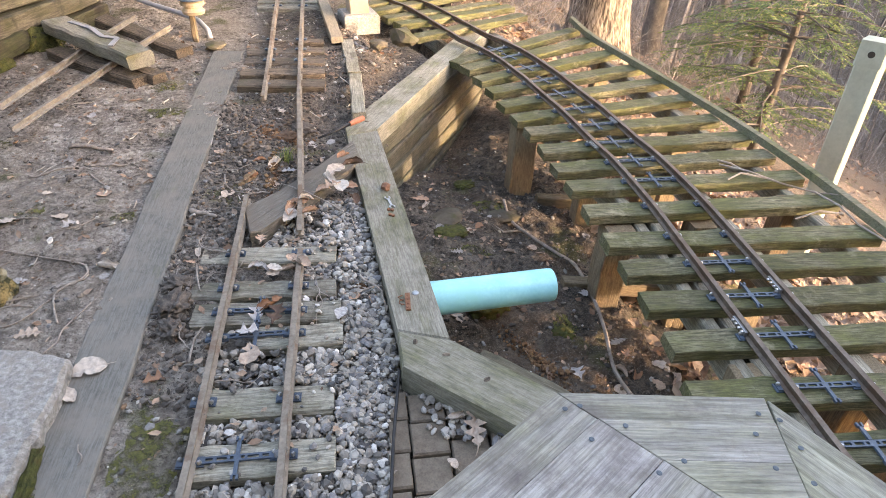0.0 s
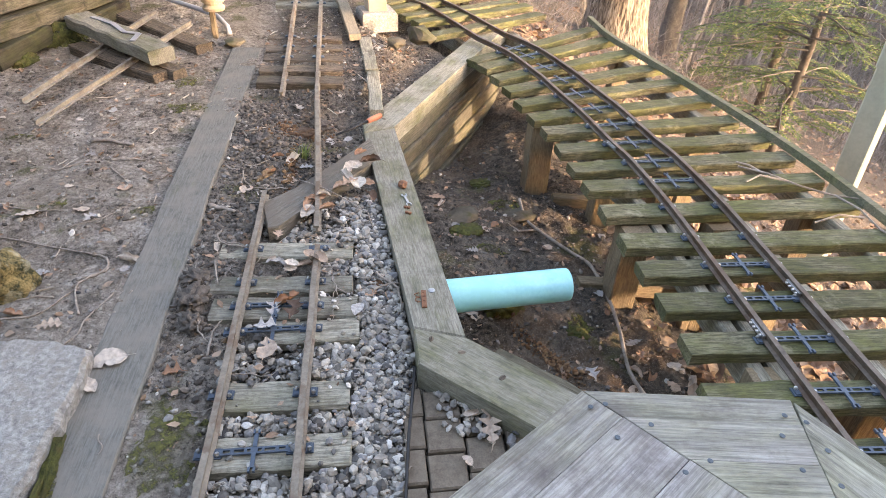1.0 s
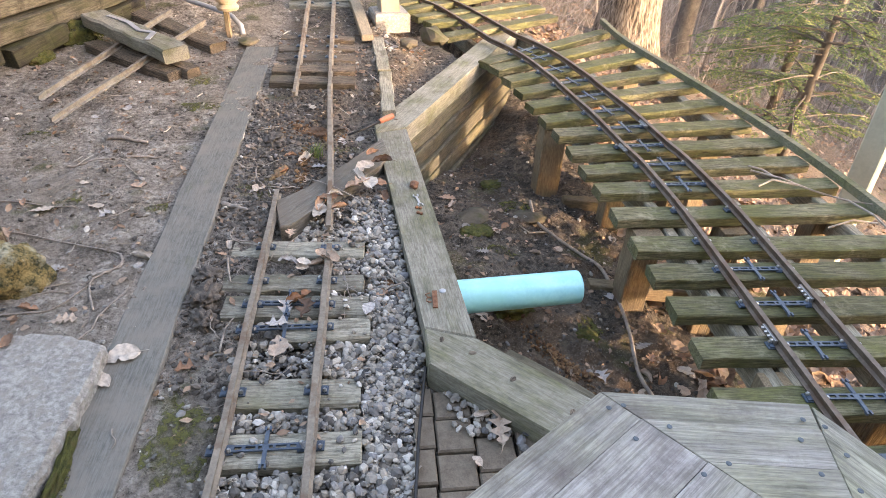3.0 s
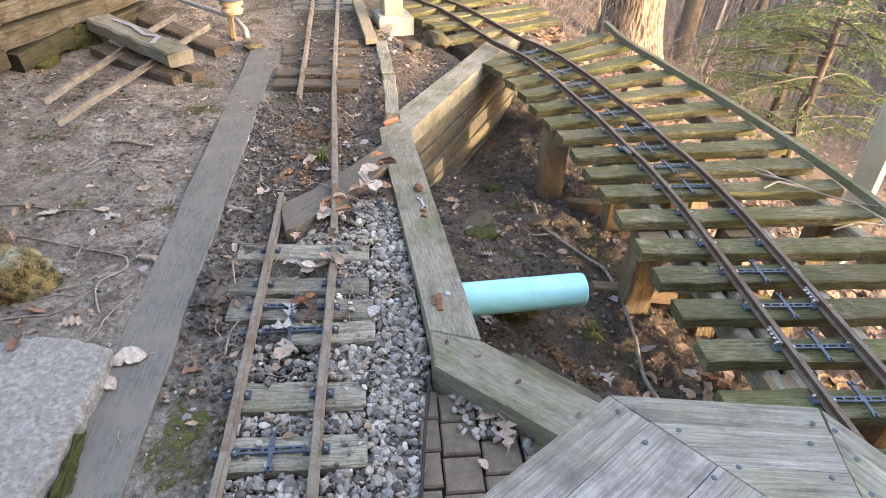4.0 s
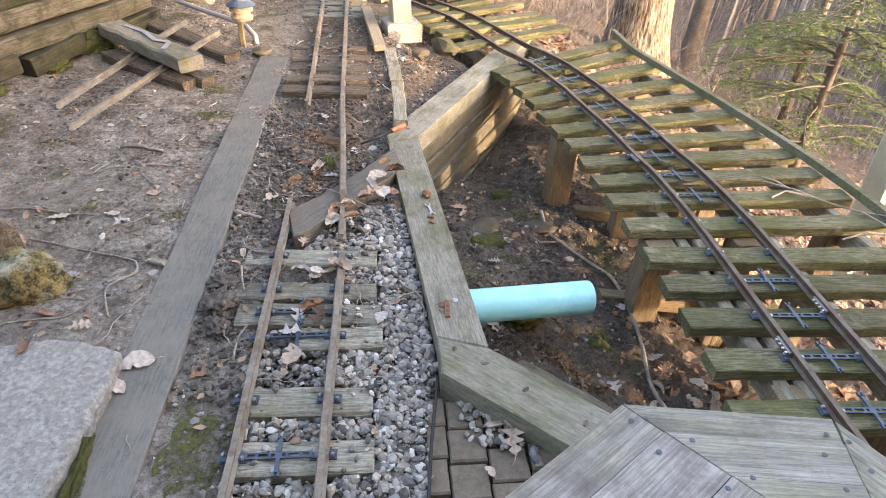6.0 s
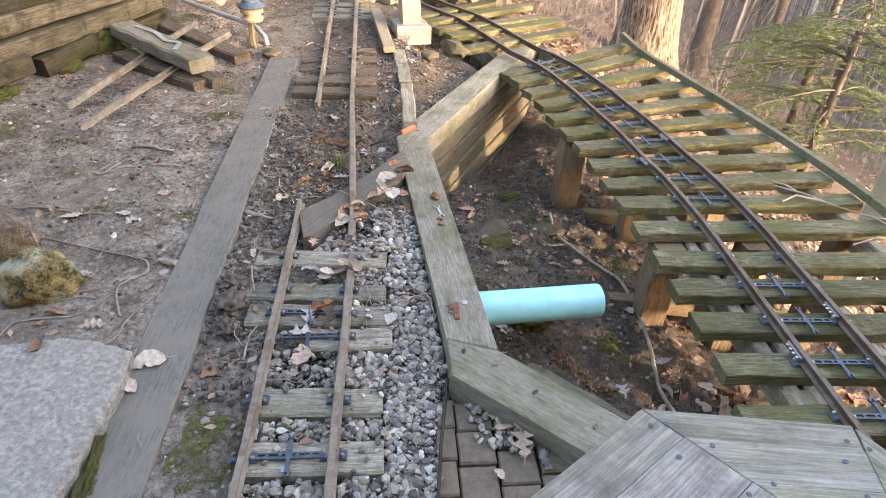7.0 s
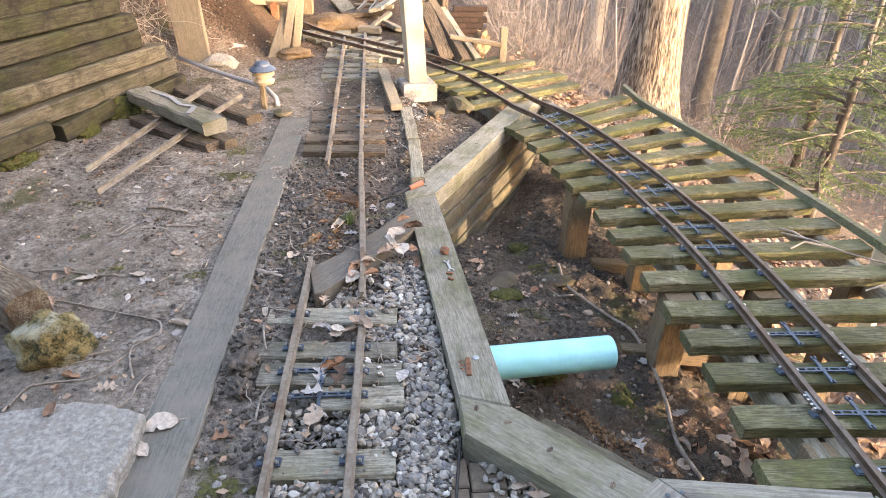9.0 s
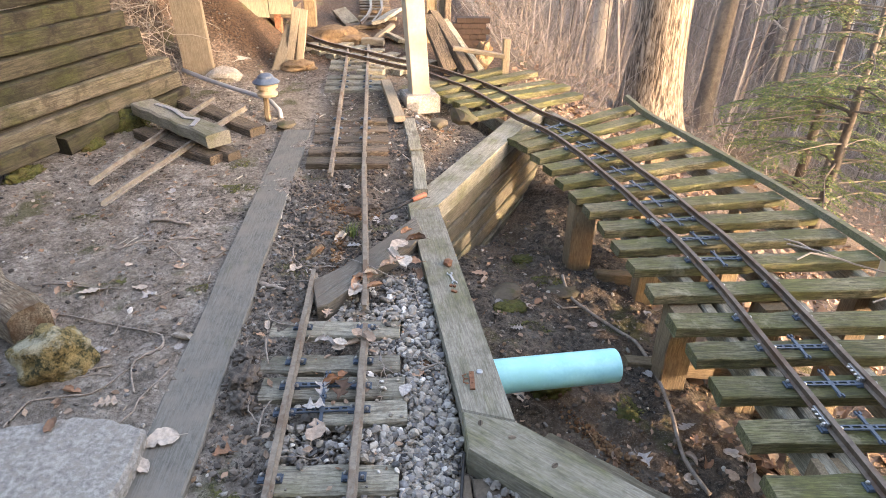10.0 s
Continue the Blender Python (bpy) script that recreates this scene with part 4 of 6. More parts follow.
thing("screw_head", lathe("screw_head", [(0.010, 0), (0.010, 0.002), (0.006, 0.004)], M_BOLT, 12), "round zinc screw head in a timber cap", "screw", m=pose(0.436, 1.556, CAP_Z + 0.0005))

knot = lathe("knot", [(0.008, 0), (0.008, 0.0006), (0.004, 0.001)], W_OLD, 10)
for k, (x, y) in enumerate([(0.491, 1.302), (0.579, 1.209), (0.417, 1.355), (0.406, 2.516), (0.33, 2.76), (0.62, 3.30), (0.70, 1.10)]):
    part("knot", knot, rwall, pose(x, y, CAP_Z + 0.0028, 0, 0, 40 * k) @ Matrix.Diagonal((1.3, 0.8, 1, 1)))

# ---- weathered board top close by ----
table = thing("pedestal_top", None, "silver-grey weathered many-sided board top with screws", "pedestal")
TOP_Z = 0.757
corner = [Vector(q) for q in ((0.200, 0.335), (0.451, 0.519), (0.624, 0.4965), (0.715, 0.325), (0.66, 0.10), (0.38, 0.06))]
mid = Vector((0.592, 0.351))
for s in range(len(corner)):
    a, c = corner[s], corner[(s + 1) % len(corner)]
    if s in (4,):
        continue
    for r, (t0, t1) in enumerate(((0.0, 0.178), (0.179, 0.435), (0.436, 0.80))):
        q = [a.lerp(mid, t0), c.lerp(mid, t0), c.lerp(mid, t1), a.lerp(mid, t1)]
        cen = sum(q, Vector((0, 0))) / 4
        q = [p + (cen - p).normalized() * (0.0028 if s == 2 and r == 0 else 0.0002) for p in q]
        me, m = oriented_slab("top_board", [tuple(p) for p in q], 0.030, W_GREY, tuple(a), tuple(c), 0.0008)
        m.translation.z += TOP_Z + 0.0008 * ((s * 3 + r) % 3)
        bd = part("top_board", me, table, m)
screw = lathe("screw", [(0.0042, 0), (0.0046, 0.0008), (0.003, 0.0012)], M_SCREW, 10)
for k, (x, y) in enumerate([(0.452, 0.500), (0.465, 0.502), (0.495, 0.479), (0.464, 0.469), (0.504, 0.435), (0.527, 0.443), (0.595, 0.461), (0.593, 0.430), (0.608, 0.480), (0.622, 0.472), (0.623, 0.445), (0.614, 0.415)]):
    part("screw", screw, table, pose(x, y, TOP_Z + 0.0016) @ Matrix.Scale(0.5, 4))
part("pedestal", board_mesh("pedestal", 0.80, 0.30, 0.30, W_GREY, 8, 3), table, pose(0.475, 0.27, 0.325, 0, 90, 0) @ pose(0, 0, 0.15))

# ---- pavers and edging under the cap end ----
paving = thing("paver_patch", None, "brown concrete pavers set beside a gravel bed", "pavers", kind="structure")
rows_ = [(0.345, 0.388, 1.17, 1.255), (0.338, 0.385, 1.075, 1.165), (0.333, 0.38, 0.98, 1.07), (0.328, 0.375, 0.85, 0.975), (0.392, 0.478, 1.155, 1.24), (0.388, 0.474, 1.06, 1.15), (0.384, 0.470, 0.965, 1.055), (0.38, 0.466, 0.86, 0.96),
         (0.482, 0.57, 1.10, 1.19), (0.478, 0.566, 1.005, 1.095), (0.474, 0.562, 0.91, 1.0), (0.574, 0.66, 1.03, 1.12), (0.57, 0.656, 0.93, 1.025)]
for k, (x0, x1, y0, y1) in enumerate(rows_):
    part("paver", prism_mesh("paver", [(x0 - 0.5, y0 - 1), (x1 - 0.5, y0 - 1), (x1 - 0.5, y1 - 1), (x0 - 0.5, y1 - 1)], 0.05, M_PAVER, 0.005), paving, pose(0.5, 1.0, yard_z(1.05) - 0.004 + 0.002 * (k % 3), 0, 0, 1.2))
vs, fs = tube([(0.372, 1.30, -0.02), (0.345, 1.1, -0.026), (0.325, 0.9, -0.036), (0.32, 0.7, -0.046)], 0.004, 6)
thing("edging_strip", mesh_of("edging_strip", vs, fs, M_BLACK), "thin black plastic edging between gravel and pavers", "edging")

# ---- far end: painted pillar, leaning boards, posts, debris ----
pillar = thing("porch_post", None, "cream painted square post on a concrete footing", "post")
part("shaft", board_mesh("shaft", 2.6, 0.112, 0.112, M_WHITE, 3, 3, 0.001, 0.004), pillar, pose(0.319, 4.06, 0.14, 0, -3.6, 0) @ pose(0, 0, 1.3, 0, 0, 13) @ pose(0, 0, 0, 0, 90, 0) @ pose(0, 0, 0.056))
part("footing", prism_mesh("footing", [(-0.105, -0.10), (0.105, -0.10), (0.105, 0.10), (-0.105, 0.10)], 0.11, M_STONE, 0.012), pillar, pose(0.321, 4.06, 0.162, 0, 0, 13), label="rough concrete footing")
thing("leaning_board", board_mesh("leaning_board", 2.1, 0.20, 0.05, W_PALE, 61, 4), "wide pale upright board against the bank", "board", m=span((-1.160, 4.58, 0.08), (-1.265, 4.68, 2.15)))
for k, (a, c, w) in enumerate([((-0.70, 4.73, 0.10), (-0.60, 5.02, 0.40), 0.075), ((-0.625, 4.80, 0.10), (-0.555, 5.05, 0.52), 0.06), ((-0.565, 4.96, 0.10), (-0.51, 5.10, 0.50), 0.06)]):
    thing("stake_board", board_mesh("stake_board", math.dist(a, c), w, 0.03, W_PALE, 70 + k, 4), "rough sawn board leaning on a soil bank", "board", group="leaning boards", m=span(a, c, 25))
for k, (x, y, r) in enumerate([(-0.55, 4.82, 0.125), (-0.36, 5.66, 0.27)]):
    thing("dirt_mound", lump_mesh("dirt_mound", r, r * 0.7, r * 0.35, M_DUST if k < 2 else M_REDSOIL, 80 + k, 4, 0.35, 2.2), "mound of loose sandy soil", "dirt mound", group="dirt mounds", m=pose(x, y, ground_z(x, y) + 0.01))
crate = thing("siding_box", None, "green-grey plank-sided box on the soil bank", "box")
for k in range(3):
    part("plank", board_mesh("plank", 0.9, 0.195, 0.03, W_SIDING, 90 + k, 3, 0.002), crate, pose(-1.155 + 0.197 * k, 5.55, 0.80 + 0.026 * k, 0, 90, 0) @ pose(0, 0, 0, 90, 0, 0))
part("base", board_mesh("base", 0.60, 0.5, 0.06, W_OLD, 96, 3), crate, pose(-0.99, 5.88, 0.42))
part("leg", board_mesh("leg", 0.40, 0.06, 0.06, M_RUST, 97, 3), crate, pose(-0.78, 5.66, 0.30, 0, 90, 0))
for k, (x, y, hgt, w, mt) in enumerate([(-0.57, 6.2, 0.9, 0.10, W_POST), (0.50, 5.70, 1.8, 0.09, M_DUST), (0.565, 5.68, 1.8, 0.05, W_PALE), (0.612, 5.62, 1.8, 0.05, W_OLD)]):
    thing("timber_post", board_mesh("timber_post", hgt, w, w, W_POST if mt is M_DUST else mt, 110 + k, 4), "upright brown timber post", "post", group="timber posts", m=pose(x, y, 0.15 + hgt / 2, 0, 90, 0))
thing("stub_post", board_mesh("stub_post", 0.42, 0.052, 0.052, W_PALE, 120, 3), "short lit wooden post stub", "post", m=pose(0.982, 4.74, 0.15, 0, 90, 0))
for k, (a, c, w, t, mt) in enumerate([((0.40, 5.15, 0.46), (0.56, 4.72, 0.15), 0.10, 0.06, W_OLD), ((0.46, 5.22, 0.48), (0.70, 4.70, 0.15), 0.09, 0.06, W_OLD), ((0.58, 4.78, 0.30), (0.95, 4.72, 0.255), 0.045, 0.03, W_PALE), ((0.54, 5.2, 0.42), (0.78, 4.72, 0.15), 0.05, 0.04, W_TRACK),
                                     ((-0.40, 6.6, 0.30), (-0.25, 6.2, 0.24), 0.14, 0.03, W_TRACK), ((0.0, 5.9, 0.30), (0.16, 6.5, 0.32), 0.12, 0.03, W_TRACK), ((-0.02, 5.55, 0.22), (0.13, 5.75, 0.30), 0.05, 0.03, W_PALE), ((-0.12, 5.45, 0.235), (0.06, 5.42, 0.235), 0.07, 0.05, W_PALE),
                                     ((-0.30, 6.05, 0.24), (0.05, 6.10, 0.25), 0.08, 0.04, W_OLD), ((0.06, 5.72, 0.25), (0.22, 5.45, 0.22), 0.09, 0.03, W_TRACK), ((-0.20, 6.35, 0.27), (0.15, 6.30, 0.27), 0.06, 0.03, W_PALE), ((0.08, 4.62, 0.165), (-0.10, 4.66, 0.165), 0.07, 0.04, W_TRACK), ((0.10, 4.70, 0.17), (-0.06, 4.78, 0.17), 0.07, 0.04, W_TRACK)]):
    thing("scrap_board", board_mesh("scrap_board", math.dist(a, c), w, t, mt, 140 + k, 4, 0.004, 0.005), "weathered scrap board lying at the track end", "board", group="scrap boards", m=span(a, c, (10, -15, 0, 5)[k % 4]))
far_track = thing("far_track", None, "distant curving rails on dark ties", "railway track")
for s in (0, 0.10):
    part("rail", rail_mesh([(-0.10 + s - 0.06, 6.0, 0.25), (-0.12 + s, 6.3, 0.26), (-0.10 + s * 1.1, 6.7, 0.28), (-0.12 + s * 1.1, 7.1, 0.30), (-0.2 + s * 1.1, 7.7, 0.33)], M_RAIL, 0, 2), far_track)
for k in range(5):
    part("tie", board_mesh("tie", 0.3, 0.08, 0.04, W_OLD, 160 + k, 3), far_track, pose(-0.06 - 0.01 * k, 6.75 + 0.14 * k, 0.278 + 0.008 * k))
bricks = thing("brick_stack", None, "stack of red bricks at the wood edge, coloured dark for shade", "bricks")
bk = board_mesh("brick", 0.066, 0.09, 0.042, M_BRICK, 170, 1, 0.0015, 0.003)
for r in range(6):
    for k in range(4):
        part("brick", bk, bricks, pose(0.665 + 0.069 * k + 0.03 * (r % 2), 5.60, ground_z(0.6, 5.6) + 0.04 + 0.0435 * r))
thing("rotten_stump", lump_mesh("rotten_stump", 0.07, 0.10, 0.14, M_DUST, 66, 3, 0.6, 2.0, smooth=False), "pale splintered rotten tree stump", "stump", m=pose(0.80, 5.0, 0.16, 0, 25, 0))
vine = Heap()
rv = random.Random(12)
for k in range(70):
    p = Vector((rv.uniform(-1.55, -1.24), rv.uniform(4.42, 4.7), rv.uniform(0.2, 0.8)))
    d = Vector((rv.uniform(-1, 1), rv.uniform(-0.5, 0.5), rv.uniform(-1, 1))).normalized()
    pts = [p.copy()]
    for q in range(6):
        d = (d + Vector((rv.uniform(-1, 1), rv.uniform(-0.6, 0.6), rv.uniform(-1, 1))) * 0.6).normalized()
        p = p + d * 0.055
        pts.append(p.copy())
    vine.add(*tube(pts, 0.0025, 4, False))
thing("vine_tangle", vine.mesh("vine_tangle", M_TWIG), "tangle of dry brown vines beside the timber wall", "vines", kind="stuff")

# ---- pale green post beyond the trestle ----
gp = thing("metal_post", None, "pale green square metal post with round holes beyond the trestle", "post")
gpm = pose(2.95, 3.03, -0.70, 0, 0, 38) @ pose(0, 0, 0, -2, 1.5, 0)
part("shaft", board_mesh("shaft", 1.95, 0.125, 0.125, M_GREENPAINT, 9, 2, 0.0003, 0.008), gp, gpm @ pose(0, 0, 0.0, 0, 90, 0) @ pose(0, 0, 0.0625))
part("cap", board_mesh("cap", 0.13, 0.136, 0.136, M_GREENPAINT, 10, 1, 0.0003, 0.008), gp, gpm @ pose(0, 0, 0.92, 0, 90, 0) @ pose(0, 0, 0.068))
# black discs on the cap paint the darkness inside its round holes
hole = lathe("hole", [(0.017, 0), (0.017, 0.0015), (0.015, 0.0015)], M_BLACK, 16)
for r in (0, 90, 180, 270):
    part("hole", hole, gp, gpm @ pose(0, 0, 0.92, 0, 0, r) @ pose(0.0685, 0, 0, 0, 90, 0))

# ---- gravel ----
rg = random.Random(7)
pebbles = [stone_piece(rg, 1.0) for _ in range(14)]


def scatter_stone(heap, x, y, z, r):
    vs, fs = pebbles[rg.randrange(len(pebbles))]
    rot_ = Euler((rg.uniform(-0.6, 0.6), rg.uniform(-0.6, 0.6), rg.uniform(0, 6.28))).to_matrix() * r
    o = Vector((x, y, z))
    heap.add([o + rot_ @ q for q in vs], fs)


def cap_left(y):
    return 0.375 - (y - 1.4) * 0.105 if y > 1.28 else 0.365 - (1.28 - y) * 0.09


bed = Heap()
count = 0
while count < 6800:
    x, y = rg.uniform(-0.30, 0.37), rg.uniform(0.82, 2.12)
    if x > cap_left(y) - 0.008:
        continue
    if x < 0.11:
        dens = 0.75 if y < 1.22 else (0.42 if y < 1.43 else 0.05)
        if x < -0.115:
            dens *= 0.03
        if y > 1.78 and x > -0.02:
            dens = 0.35 if x + (2.12 - y) * 0.4 > 0.08 else 0
    else:
        dens = 1.0 if y < 1.95 else (0.8 if x > 0.16 else 0.1)
    if rg.random() > dens:
        continue
    r = rg.choice((0.005, 0.006, 0.007, 0.0085, 0.010, 0.012, 0.015)) * rg.uniform(0.85, 1.25)
    z = yard_z(y) - 0.028 + rg.uniform(-0.008, 0.018) + r * 0.3
    on_tie = any(abs(y - q[2]) < q[3] / 2 + r * 0.6 and q[0] - r * 0.6 < x < q[1] + r * 0.6 for q in near_ties)
    if on_tie and rg.random() > 0.02:
        continue
    if on_tie:
        z = yard_z(y) + r * 0.5
    scatter_stone(bed, x, y, z, r)
    count += 1
for k in range(3400):
    x, y = rg.uniform(-1.6, 0.3), rg.uniform(1.0, 5.2)
    if -0.46 < x < -0.29:
        continue
    r = 0.0028 + 0.010 * rg.random() ** 4
    scatter_stone(bed, x, y, ground_z(x, y) + r * 0.3, r)
for k in range(260):
    x, y = rg.uniform(0.55, 1.4), rg.uniform(1.2, 3.3)
    if x < edge_x(y) + 0.1:
        continue
    r = 0.004 + 0.010 * rg.random() ** 3
    scatter_stone(bed, x, y, ground_z(x, y) + r * 0.3, r)
for k in range(420):
    x, y = rg.uniform(0.22, 1.0), rg.uniform(2.9, 4.7)
    if x > edge_x(y) - 0.1 and y < 4.0:
        continue
    r = 0.004 + 0.016 * rg.random() ** 3
    scatter_stone(bed, x, y, ground_z(x, y) + r * 0.3, r)
for k in range(64):
    x = rg.uniform(0.41, 0.60)
    y = 1.235 - (x - 0.41) * 0.75 - rg.random() ** 2 * 0.10
    r = rg.uniform(0.006, 0.017)
    scatter_stone(bed, x, y, yard_z(1.05) + r * 0.55, r)
thing("gravel", bed.mesh("gravel", M_GRAVEL), "loose grey and tan gravel between and beside the rails", "gravel", kind="stuff")

# ---- soil clods, bark crumbs and moss ----
M_CLOD = island_colours("dark_soil_clod", [(0.0, (0.05, 0.042, 0.036)), (0.5, (0.12, 0.104, 0.092)), (0.85, (0.21, 0.185, 0.162)), (1.0, (0.23, 0.15, 0.095))], 0.95, 40)
clods = Heap()
for k in range(11000):
    u = rg.random()
    if u < 0.24:
        x, y = rg.uniform(-0.29, -0.09), rg.uniform(1.25, 2.9)
    elif u < 0.6:
        x, y = rg.gauss(0.0, 0.16), rg.uniform(1.95, 3.05)
    elif u < 0.75:
        x, y = rg.uniform(0.15, 0.7), rg.uniform(2.9, 3.9)
    elif u < 0.94:
        x, y = rg.uniform(0.5, 1.4), rg.uniform(1.2, 3.2)
    else:
        x, y = rg.uniform(-1.5, -0.45), rg.uniform(1.2, 3.8)
    if (u < 0.75 and x > edge_x(y) - 0.1) or (0.75 <= u < 0.94 and x < edge_x(y) + 0.1):
        continue
    if any(abs(y - q[2]) < q[3] / 2 + 0.006 and q[0] - 0.006 < x < q[1] + 0.006 for q in near_ties):
        continue
    r = 0.002 + 0.011 * rg.random() ** 3
    scatter_stone(clods, x, y, ground_z(x, y) + r * 0.25, r)
thing("soil_crumbs", clods.mesh("soil_crumbs", M_CLOD), "dark crumbs of soil and rotten wood on the earth", "soil", kind="stuff")
M_MOSS = plain("green_gold_moss", (0.045, 0.05, 0.014), (0.205, 0.195, 0.06), 70, 0.95, 0, 1.0, 0.012)

nt = M_MOSS.node_tree
nt.links.new(ramp(nt, math2(nt, 'ADD', math2(nt, 'MULTIPLY', tex(nt, world_pos(nt), 55, 5, 0.7), 0.6), math2(nt, 'MULTIPLY', tex(nt, world_pos(nt), 14, 3, 0.6), 0.4)), [(0.46, 0.0), (0.55, 0.9)]), nt.nodes["Principled BSDF"].inputs["Alpha"])


def moss_patch(x, y, rx, ry, seed, rise=0.008):
    n, vs, fs = 26, [], []
    for i in range(9):
        for k in range(n):
            a = 2 * math.pi * k / n
            edge = 1 + 0.75 * noise.noise(Vector((math.cos(a) * 1.8 + seed, math.sin(a) * 1.8, seed * 2.0)))
            q = i / 8
            px_, py_ = x + rx * q * edge * math.cos(a), y + ry * q * edge * math.sin(a)
            vs.append((px_ - x, py_ - y, ground_z(px_, py_) + rise * (1 - q ** 3) * (1 + 0.6 * noise.noise(Vector((px_ * 60, py_ * 60, seed)))) - 0.003 * q))
    for i in range(8):
        for k in range(n):
            a, c = i * n + k, i * n + (k + 1) % n
            fs.append((a, a + n, c + n, c))
    thing("moss_patch", mesh_of("moss_patch", vs, fs, M_MOSS, True), "low green-gold moss patch on the earth", "moss", group="moss patches", m=pose(x, y, 0))


for k, q in enumerate([(-0.20, 1.12, 0.08, 0.13), (-0.50, 2.83, 0.12, 0.05), (-0.60, 3.13, 0.07, 0.05), (-0.50, 2.06, 0.05, 0.03), (0.70, 1.86, 0.09, 0.06), (1.0, 1.76, 0.045, 0.05), (0.65, 2.46, 0.07, 0.08), (-0.415, 1.08, 0.022, 0.20), (-1.25, 3.60, 0.10, 0.08), (-0.80, 2.10, 0.06, 0.04), (0.87, 2.62, 0.08, 0.05), (-1.1, 2.6, 0.08, 0.05), (0.74, 2.2, 0.10, 0.04)]):
    moss_patch(*q, k + 1)
for k, q in enumerate([(-1.33, 3.66, 0.13, 0.09), (-1.48, 3.36, 0.08, 0.10), (-1.60, 3.0, 0.09, 0.12)]):
    moss_patch(*q, k + 31, 0.045)

for k, (x, y, sx, sy, sz, rz, mt) in enumerate([(-0.03, 2.62, 0.08, 0.04, 0.012, 5, M_REDSOIL), (-0.12, 2.30, 0.05, 0.02, 0.02, 70, M_DUST)]):
    thing("rotten_wood", lump_mesh("rotten_wood", sx, sy, sz, mt, 90 + k, 4, 0.5, 2.0), "crumbling orange-brown rotten wood in the soil", "rotten wood", group="rotten wood", m=pose(x, y, ground_z(x, y) - 0.002, 0, 0, rz))
M_MUD = plain("dark_wet_mud", (0.045, 0.036, 0.03), (0.16, 0.135, 0.115), 30, 0.8, 0, 1.0, 0.008)
for k, (x, y, sx, sy, sz) in enumerate([(-0.235, 1.60, 0.035, 0.06, 0.03), (-0.225, 1.51, 0.03, 0.04, 0.028), (-0.25, 1.69, 0.03, 0.04, 0.022), (-0.16, 2.52, 0.05, 0.04, 0.022), (0.05, 2.72, 0.06, 0.05, 0.022)]):
    thing("mud_clod", lump_mesh("mud_clod", sx, sy, sz, M_MUD, 140 + k, 4, 0.6, 3.0), "lump of dark cracked mud on the earth", "mud", group="mud clods", m=pose(x, y, ground_z(x, y) + sz * 0.15, 0, 0, 33 * k))
M_MOSS_THICK = plain("thick_moss", (0.022, 0.028, 0.007), (0.125, 0.13, 0.03), 60, 0.95, 0, 1.0, 0.012, (0.09, 0.075, 0.025))
for k, (x, y, sx, sy, sz, rz) in enumerate([(-1.265, 3.68, 0.035, 0.17, 0.085, -22), (-1.385, 3.36, 0.03, 0.07, 0.04, -22), (-1.54, 2.98, 0.035, 0.10, 0.045, -22), (0.715, 1.84, 0.085, 0.055, 0.045, 10), (0.98, 1.735, 0.035, 0.04, 0.022, 0), (0.66, 2.33, 0.07, 0.05, 0.012, 20), (0.80, 2.84, 0.05, 0.04, 0.012, 0), (-0.425, 1.06, 0.016, 0.12, 0.03, 4)]):
    thing("moss_clump", lump_mesh("moss_clump", sx, sy, sz, M_MOSS_THICK, 160 + k, 4, 0.5, 3.0), "thick dark green moss cushion", "moss", group="moss cushions", m=pose(x, y, ground_z(x, y) + sz * 0.1, 0, 0, rz))
M_CRUMB = island_colours("orange_rot_and_sun_streak", [(0.0, (0.085, 0.04, 0.02)), (0.5, (0.19, 0.10, 0.05)), (1.0, (0.30, 0.18, 0.095))], 0.95, 40)
crumbs = Heap()
for k in range(900):
    a = rg.gauss(0, 1)
    # first 420 crumbs imitate a streak of sunlight on the pit soil
    if k < 420:
        x, y = 0.85 + 0.075 * a * 0.53 + rg.gauss(0, 0.016), 1.60 - 0.075 * a * 0.85 + rg.gauss(0, 0.016)
    elif k < 700:
        x, y = -0.03 + 0.05 * a, 2.62 + rg.gauss(0, 0.028)
    else:
        x, y = -0.03 + 0.012 * a, 2.33 + rg.gauss(0, 0.08)
    r = 0.002 + 0.008 * rg.random() ** 2
    scatter_stone(crumbs, x, y, ground_z(x, y) + 0.004 + r * 0.4, r)
thing("rotten_crumbs", crumbs.mesh("rotten_crumbs", M_CRUMB), "orange-brown rotten wood crumbs, and a sunlit streak of pit soil laid as crumbs", "rotten wood", kind="stuff")
tuft = Heap()
for k in range(40):
    a, L = rg.uniform(0, 6.28), rg.uniform(0.03, 0.07)
    o = Vector((0.01 + rg.gauss(0, 0.012), 2.40 + rg.gauss(0, 0.012), yard_z(2.4) - 0.01))
    d = Vector((math.cos(a) * 0.5, math.sin(a) * 0.5, 1)).normalized()
    sd = d.cross(Vector((0, 0, 1))).normalized() * 0.002
    e = o + d * L * 0.6
    tip = o + d * L + Vector((math.cos(a), math.sin(a), -0.4)) * 0.012
    tuft.add([o - sd, o + sd, e + sd * 0.8, e - sd * 0.8, tip], [(0, 1, 2, 3), (3, 2, 4)])
thing("grass_tuft", tuft.mesh("grass_tuft", M_NEEDLE), "small yellow-green grass tuft beside the rail", "grass", kind="stuff")

